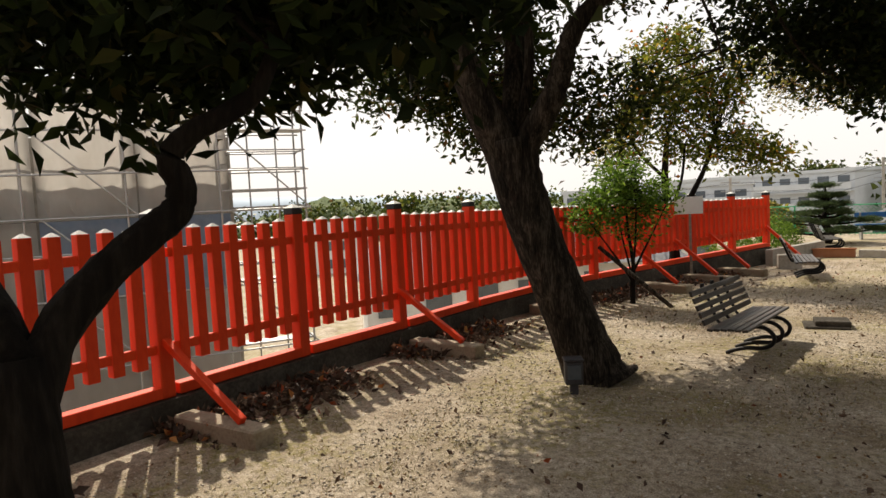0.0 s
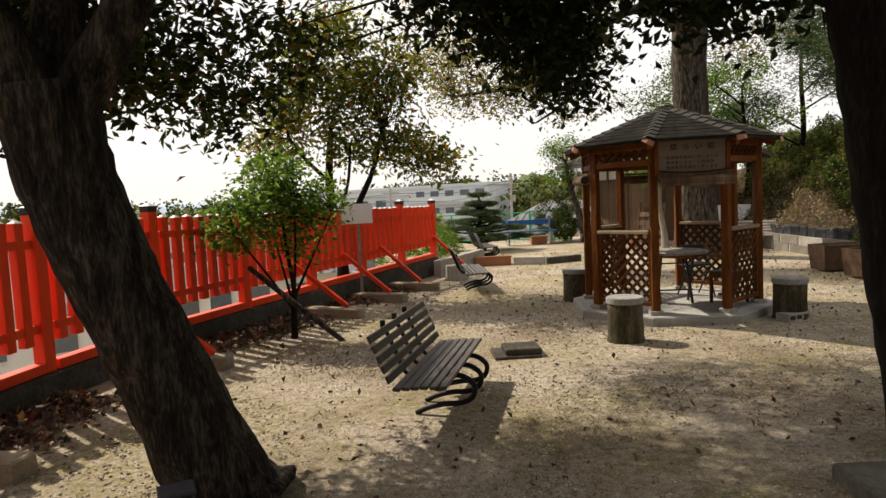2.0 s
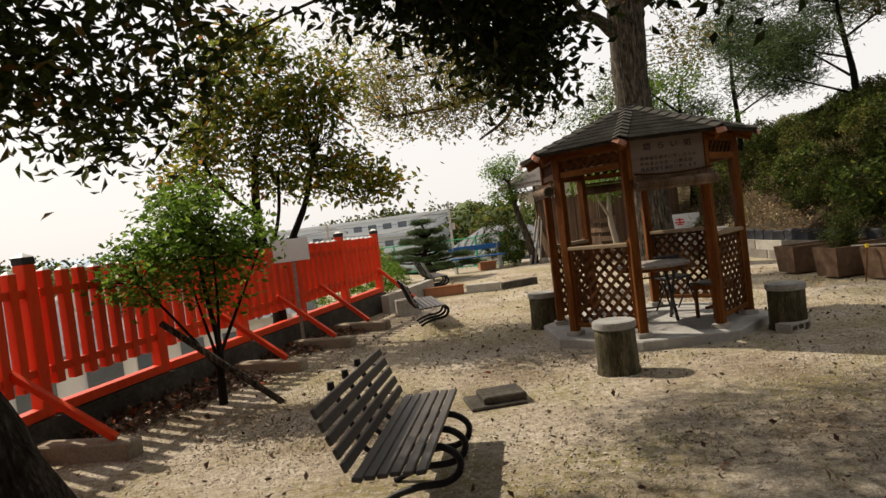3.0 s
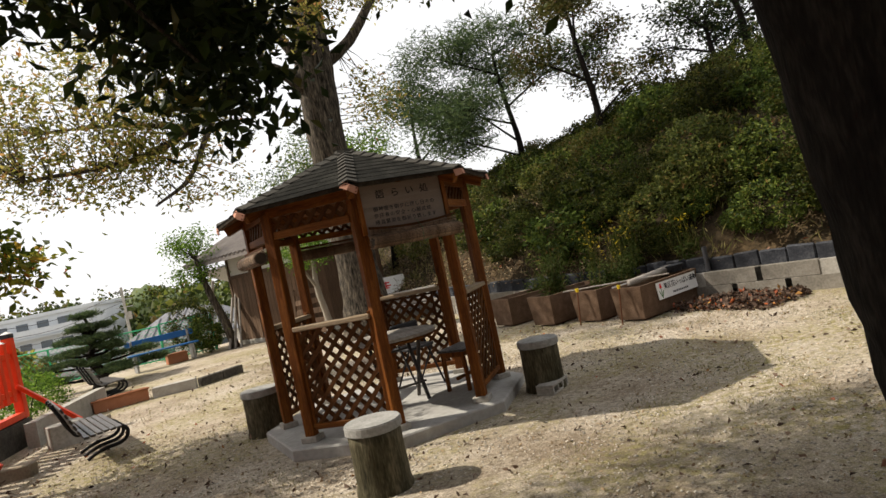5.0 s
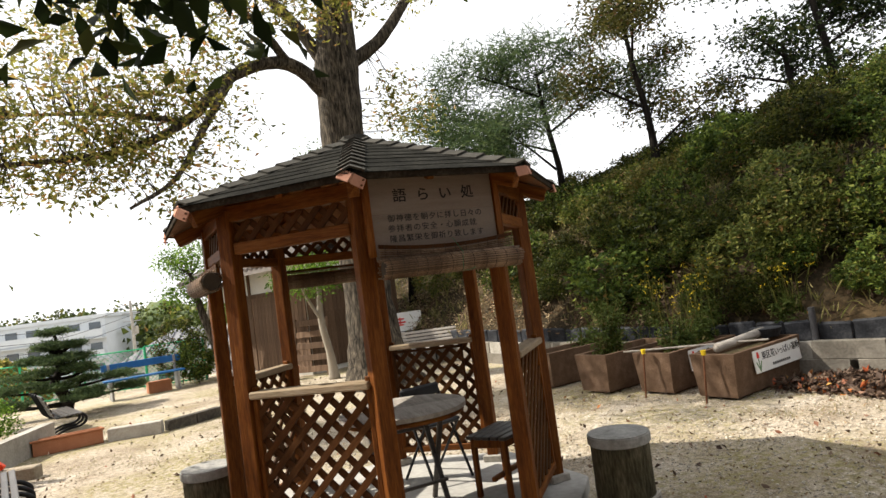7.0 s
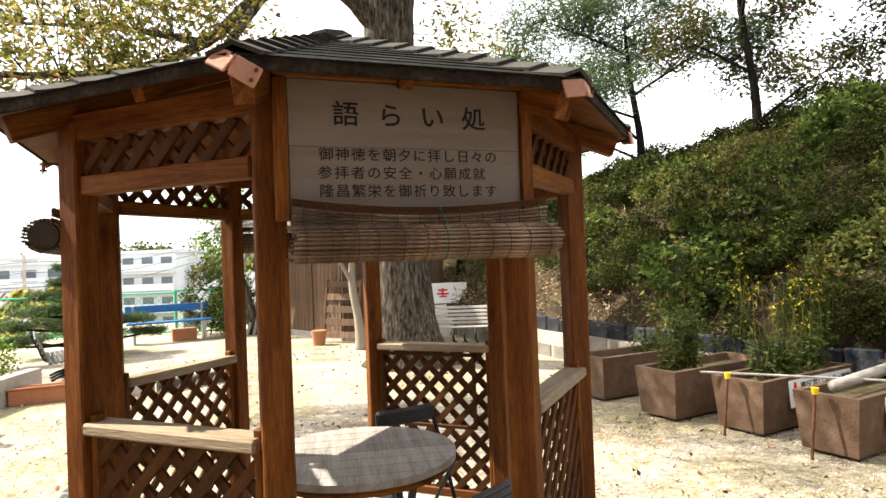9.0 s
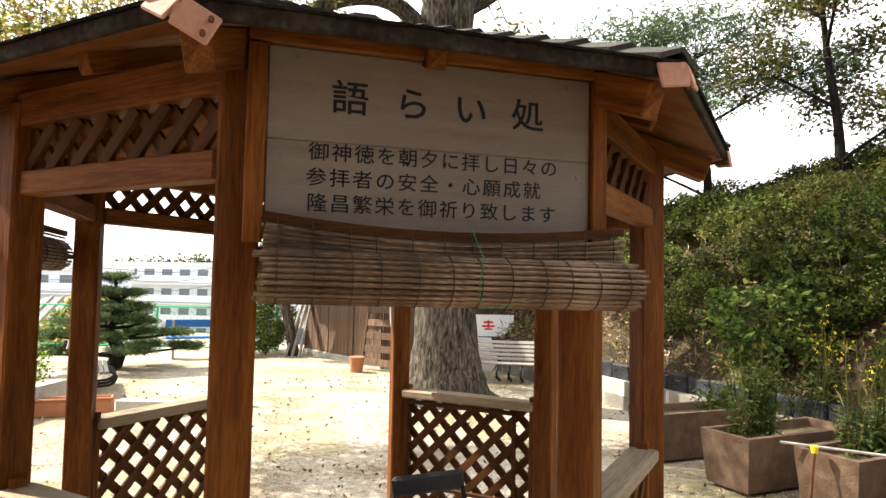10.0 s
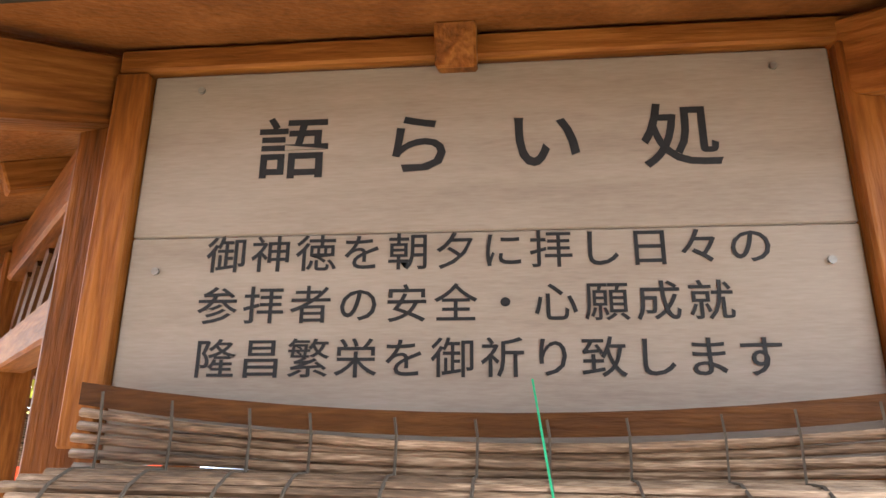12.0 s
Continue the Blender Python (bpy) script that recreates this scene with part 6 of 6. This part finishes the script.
def weeds(x, y, z, n, h, seed, flowers):
    rng = np.random.default_rng(seed)
    t = thing("flowering_weeds", "tall green weeds with small yellow flowers in a planter", "plant", Matrix.Translation((x, y, z)), group="planter weeds")
    bm = bmesh.new()
    lc, fl = [], []
    for i in range(n):
        a, r = rng.uniform(0, 6.28), rng.uniform(0, 0.17)
        bx, by = r * math.cos(a) * 1.4, r * math.sin(a) * 0.6
        hh = h * rng.uniform(0.6, 1.1)
        tx, ty = bx + rng.normal(0, 0.13), by + rng.normal(0, 0.13)
        tube([(bx, by, 0), ((bx + tx) / 2, (by + ty) / 2, hh * 0.55), (tx, ty, hh)], [0.006, 0.005, 0.002], 4, bm)
        for k in range(6):
            f = rng.uniform(0.05, 0.8) if flowers == 0 else rng.uniform(0.0, 0.45)
            lc.append((bx + (tx - bx) * f + rng.normal(0, 0.03), by + (ty - by) * f + rng.normal(0, 0.03), hh * f))
        for k in range(flowers):
            f = rng.uniform(0.8, 1.0)
            fl.append((bx + (tx - bx) * f + rng.normal(0, 0.04), by + (ty - by) * f + rng.normal(0, 0.04), hh * f))
    tagged(part("stem_cluster", bm, LEAF_OLIVE, t), kind="stuff")
    part("leaves", leaf_mesh("leaves", lc, 0.065, rng, 0.045, 7, -0.1, 0.34), LEAF_WEED, t)
    if fl:
        part("flowers", leaf_mesh("flowers", fl, 0.02, rng, 0.006, 4, 0, 0.9), YELLOW, t)


weeds(5.45, 13.05, 0.38, 26, 0.85, 61, 0)
weeds(5.9, 12.35, 0.38, 20, 0.9, 63, 1)
weeds(6.4, 12.45, 0.38, 16, 0.95, 64, 2)
weeds(5.9, 14.1, 0.38, 10, 0.35, 65, 0)
weeds(6.7, 13.6, 0.45, 18, 1.0, 66, 2)
weeds(6.9, 12.6, 0.45, 16, 1.05, 67, 2)
weeds(7.1, 11.7, 0.5, 18, 0.9, 68, 2)

# ---- retaining wall ----
rw = thing("retaining_wall", "low concrete block retaining wall under the bank", "wall", kind="structure")
edging = thing("bank_edging", "row of black boards standing along the top of the wall", "edging")
bseg = 0.79
bl_mesh = mesh_of(box(bseg - 0.005, 0.12, 0.195, (0, 0, 0), 0.005))
bl_mesh.materials.append(BLOCK)
pl_mesh = mesh_of(box(0.35, 0.06, 0.24, (0, 0, 0), 0.02))
pl_mesh.materials.append(BLACK_PLANK)
wr = random.Random(8)
for a, b in zip(WALL, WALL[1:]):
    a3, b3 = Vector((*a, 0)), Vector((*b, 0))
    L = (b3 - a3).length
    base = span(a3, b3)
    part("mortar", box(L + 0.03, 0.09, 0.5, (L / 2, 0, 0.13)), CONC, rw, m=base)
    n = round(L / bseg)
    for i in range(n):
        for c in (0, 1):
            x = (i + 0.5 + 0.5 * c) * L / n
            if x < L:
                part("block", bl_mesh, BLOCK, rw, m=base @ Matrix.Translation((x, 0, 0.09 + 0.2 * c)))
    n = round(L / 0.37)
    for i in range(n):
        part("board", pl_mesh, BLACK_PLANK, edging, m=base @ pose((i + 0.5) * L / n, -0.12, 0.47 + wr.uniform(-0.015, 0.02), wr.uniform(-9, 3), wr.uniform(-3, 3), wr.uniform(-4, 4)))

# ---- planting on the bank ----
protos = [shrub("bank_shrub", "dense green azalea shrub growing on the earth bank", slope_at(1.4 + i, 9 + 2 * i), 0.62, 0.85, (LEAF_SHRUB, LEAF_SHRUB, LEAF_OLIVE, LEAF_SHRUB)[i], (0.06, 0.075, 0.07, 0.09)[i], (120, 100, 80, 70)[i], 70 + i, group="shrubs on the bank") for i in range(4)]
pr = np.random.default_rng(77)
for j in range(26):
    for i in range(11):
        u = 0.55 + 0.78 * i + pr.normal(0, 0.2)
        y = 2.6 + 0.98 * j + 0.49 * (i % 2) + pr.normal(0, 0.22)
        if (y > 16.5 and u < 2.4 and pr.random() < 0.75) or pr.random() < 0.09 or noise.noise((u * 0.5, y * 0.45, 9)) > 0.5:
            continue
        s = pr.uniform(0.68, 1.18)
        copy_thing(protos[(0, 1, 0, 1, 2, 3)[int(pr.integers(0, 6))]], Matrix.Translation(slope_at(u, y) - Vector((0, 0, 0.1))) @ pose(0, 0, 0, 0, pr.uniform(-22, -8), pr.uniform(-60, 60)) @ Matrix.Diagonal((s, s * pr.uniform(0.85, 1.15), s * pr.uniform(0.85, 1.25), 1)))
for j in range(46):
    s = pr.uniform(0.4, 0.7)
    copy_thing(protos[int(pr.integers(0, 4))], Matrix.Translation(slope_at(pr.uniform(0.25, 1.5), pr.uniform(5, 16.5)) - Vector((0, 0, 0.06))) @ pose(0, 0, 0, 0, pr.uniform(-18, -4), pr.uniform(-60, 60)) @ Matrix.Diagonal((s, s, s * 0.95, 1)))
lit = [tuple(slope_at(pr.uniform(0.1, 8.5), pr.uniform(5, 27))) for _ in range(2200)]
tagged(part("bank_leaf_litter", leaf_mesh("bank_leaf_litter", lit, 0.07, pr, 0.12, 6, 0.0, 0.5, 1.0), DEAD_LEAF), "dry fallen leaves covering the bank", "leaves", kind="stuff")
STRAW = leaf_material("bank_straw", [(0.0, (0.12, 0.075, 0.045)), (0.5, (0.26, 0.18, 0.11)), (1.0, (0.42, 0.33, 0.20))], gloss=0.7, through_light=0.2)
dry = [tuple(slope_at(abs(pr.normal(0, 1.3)) + 0.1, pr.uniform(13.5, 26))) for _ in range(1700)]
tagged(part("bank_dry_leaves", leaf_mesh("bank_dry_leaves", dry, 0.075, pr, 0.13, 7, -0.1, 0.42, 1.0), STRAW), "pale dry leaves and straw at the foot of the bank", "leaves", kind="stuff")
gr = [tuple(slope_at(pr.uniform(0.1, 7), pr.uniform(5, 27))) for _ in range(1300)]
tagged(part("bank_grass", leaf_mesh("bank_grass", gr, 0.2, pr, 0.1, 14, -1.6, 0.07), GRASS), "dry grass tufts on the bank", "grass", kind="stuff")


def bank_tree(name, label, u, y, h, r, mat, size, seed, n=140, lean=0.0, bark=BARK, low=0.4):
    p = slope_at(u, y)
    p.z -= 0.1
    rng = random.Random(seed)
    top = p + Vector((lean, rng.uniform(-0.3, 0.3), h * 0.8))
    limbs = []
    for i in range(6):
        f = low + (0.85 - low) * i / 5
        s = p.lerp(top, f)
        a = rng.uniform(0, 6.28)
        limbs.append(([s, s + Vector((0.5 * r * math.cos(a), 0.5 * r * math.sin(a), h * 0.1)), s + Vector((0.9 * r * math.cos(a), 0.9 * r * math.sin(a), h * 0.17))], 0.035, 0.012))
    lobes = []
    for (_, q, e), _, _ in limbs:
        lobes.append((tuple(e), (r * 0.62, r * 0.62, h * 0.1), n // 8))
    lobes.append((tuple(top + Vector((0, 0, h * 0.06))), (r * 0.7, r * 0.7, h * 0.16), n // 4))
    return tree(name, label, ([p, p.lerp(top, 0.35) + Vector((0.1, 0, 0)), p.lerp(top, 0.7), top], [0.11, 0.08, 0.06, 0.03]), limbs, lobes, bark, mat, size, seed, per=26, spread=0.2, droop=0.2 if mat is not NEEDLE else -0.3, ratio=0.42 if mat is not NEEDLE else 0.13)


bank_tree("pine_tree", "tall pine with open dark green crown on the bank", 4.4, 20.0, 4.7, 2.1, NEEDLE, 0.2, 81, 620, -0.3, low=0.22)
bank_tree("pine_tree", "slim pine on the bank behind the shrubs", 2.9, 23.5, 5.0, 1.7, NEEDLE, 0.2, 82, 340, low=0.2)
bank_tree("bank_tree", "evergreen tree leaning over the top of the bank", 4.9, 17.3, 4.9, 1.35, LEAF_OLIVE, 0.12, 83, 330, -0.4, low=0.2)
bank_tree("bank_tree", "evergreen tree on top of the bank", 7.2, 14.6, 4.8, 1.7, LEAF_DARK, 0.13, 84, 430, -0.3)
bank_tree("bank_tree", "slender tree on top of the bank", 8.4, 10.6, 5.8, 1.7, LEAF_DARK, 0.13, 85, 380, -0.3)
bank_tree("bank_tree", "low bushy tree on top of the bank", 6.4, 15.0, 2.6, 1.1, LEAF_DARK, 0.12, 86, 160, 0.2)
bank_tree("bank_tree", "leafy tree at the foot of the bank", 0.9, 22.4, 4.2, 1.2, LEAF_BRIGHT, 0.11, 87, 120, -0.2)
bank_tree("bank_tree", "bushy evergreen behind the big tree", 0.4, 25.5, 5.6, 2.0, LEAF_SHRUB, 0.12, 88, 220)
for u, y, h, l in ((8.8, 10.4, 5.5, 0.3), (8.2, 12.9, 4.4, -0.4)):
    p = slope_at(u, y)
    q = thing("utility_pole", "thin grey pole on top of the bank", "pole")
    part("pole", tube([p - Vector((0, 0, 0.2)), p + Vector((l, 0, h))], [0.05, 0.035], 8), PIPE, q)

# ---- leaves and grass on the ground ----
lr = np.random.default_rng(91)
pts = []
for _ in range(2600):
    y = lr.uniform(-1, 14.5)
    d = abs(lr.normal(0, 0.32)) + 0.16
    if math.sin(y * 2.1) + 0.6 * math.sin(y * 4.7 + 1) > -0.35:
        pts.append((fence_x(y) + d, y, 0.015 + max(0, 0.06 * (1 - d))))
for _ in range(700):
    pts.append((lr.uniform(6.0, 6.9), lr.uniform(9.9, 11.2), lr.uniform(0.01, 0.07)))
tagged(part("leaf_drift", leaf_mesh("leaf_drift", pts, 0.085, lr, 0.05, 5, 0.1, 0.5, 1.0), DEAD_LEAF), "drifts of dark fallen leaves along the fence", "leaves", kind="stuff")
pts = [(lr.uniform(-4.2, 6.4), lr.uniform(-0.5, 20), 0.008) for _ in range(3000)]
pts = [p for p in pts if p[0] > fence_x(p[1]) + 0.4 and (p[0] - 1.6) ** 2 + (p[1] - 10.86) ** 2 > 1.8]
tagged(part("scattered_leaves", leaf_mesh("scattered_leaves", pts, 0.055, lr, 0.03, 1, 0.0, 0.55, 1.0), DEAD_LEAF), "single fallen leaves scattered over the gravel", "leaves", kind="stuff")
pts = []
for _ in range(14000):
    x, y = lr.uniform(-4.2, 6.6), lr.uniform(0, 22)
    if noise.noise((x * 0.55, y * 0.55, 7)) > 0.12 and x > fence_x(y) + 0.5 and (x - 1.6) ** 2 + (y - 10.86) ** 2 > 2.0:
        pts.append((x, y, 0.0))
tagged(part("grass_tufts", leaf_mesh("grass_tufts", pts, 0.035, lr, 0.05, 7, -1.4, 0.12, 1.0), GRASS), "thin dry grass growing in the gravel", "grass", kind="stuff")


def pebble_mesh(name, n, rng, area):
    """Small angular stones, joined."""
    me = bpy.data.meshes.new(name)
    base = np.array([(1, 0, 0), (-1, 0, 0), (0, 1, 0), (0, -1, 0), (0, 0, 1), (0, 0, -1)], float)
    tri = np.array([(0, 2, 4), (2, 1, 4), (1, 3, 4), (3, 0, 4), (2, 0, 5), (1, 2, 5), (3, 1, 5), (0, 3, 5)])
    c = np.stack([rng.uniform(area[0], area[1], n), rng.uniform(area[2], area[3], n), np.full(n, 0.002)], axis=1)
    keep = [i for i in range(n) if c[i, 0] > fence_x(c[i, 1]) + 0.2 and (c[i, 0] - 1.6) ** 2 + (c[i, 1] - 10.86) ** 2 > 1.7]
    c = c[keep]
    n = len(c)
    s = rng.uniform(0.004, 0.012, (n, 1, 1)) * rng.uniform(0.6, 1.3, (n, 6, 3)) * np.array([1.2, 1.2, 0.7])
    a = rng.uniform(0, 6.28, n)
    v = base[None] * s
    x, y = v[:, :, 0].copy(), v[:, :, 1].copy()
    v[:, :, 0] = x * np.cos(a)[:, None] - y * np.sin(a)[:, None]
    v[:, :, 1] = x * np.sin(a)[:, None] + y * np.cos(a)[:, None]
    v = (v + c[:, None]).reshape(-1, 3)
    f = (np.arange(n)[:, None, None] * 6 + tri[None]).reshape(-1, 3)
    me.vertices.add(len(v))
    me.vertices.foreach_set("co", v.ravel())
    me.loops.add(f.size)
    me.loops.foreach_set("vertex_index", f.ravel().astype(np.int32))
    me.polygons.add(len(f))
    me.polygons.foreach_set("loop_start", np.arange(0, f.size, 3, dtype=np.int32))
    me.update(calc_edges=True)
    return me


LEAF_CRUMB = material("dry_leaf_crumb", [(0.16, 0.10, 0.055), (0.28, 0.20, 0.12), (0.40, 0.32, 0.21)], 3, 0.9, bump=0, island=0.3)
PEBBLE = material("gravel_stone", [(0.20, 0.17, 0.135), (0.40, 0.36, 0.30), (0.62, 0.58, 0.52)], 3, 0.9, bump=0, island=0.45)
tagged(part("gravel", pebble_mesh("gravel", 42000, np.random.default_rng(95), (-4.2, 6.0, 1.2, 13.0)), PEBBLE), "pale grey gravel strewn over the sandy ground", "gravel", kind="stuff")
pts = [(lr.uniform(-4.2, 6.2), lr.uniform(0.0, 15), 0.006) for _ in range(9500)]
pts = [p for p in pts if p[0] > fence_x(p[1]) + 0.3 and (p[0] - 1.6) ** 2 + (p[1] - 10.86) ** 2 > 1.8]
tagged(part("leaf_crumbs", leaf_mesh("leaf_crumbs", pts, 0.027, lr, 0.02, 2, 0.0, 0.5, 1.0), LEAF_CRUMB), "small crumbs of dry leaves among the gravel", "leaves", kind="stuff")
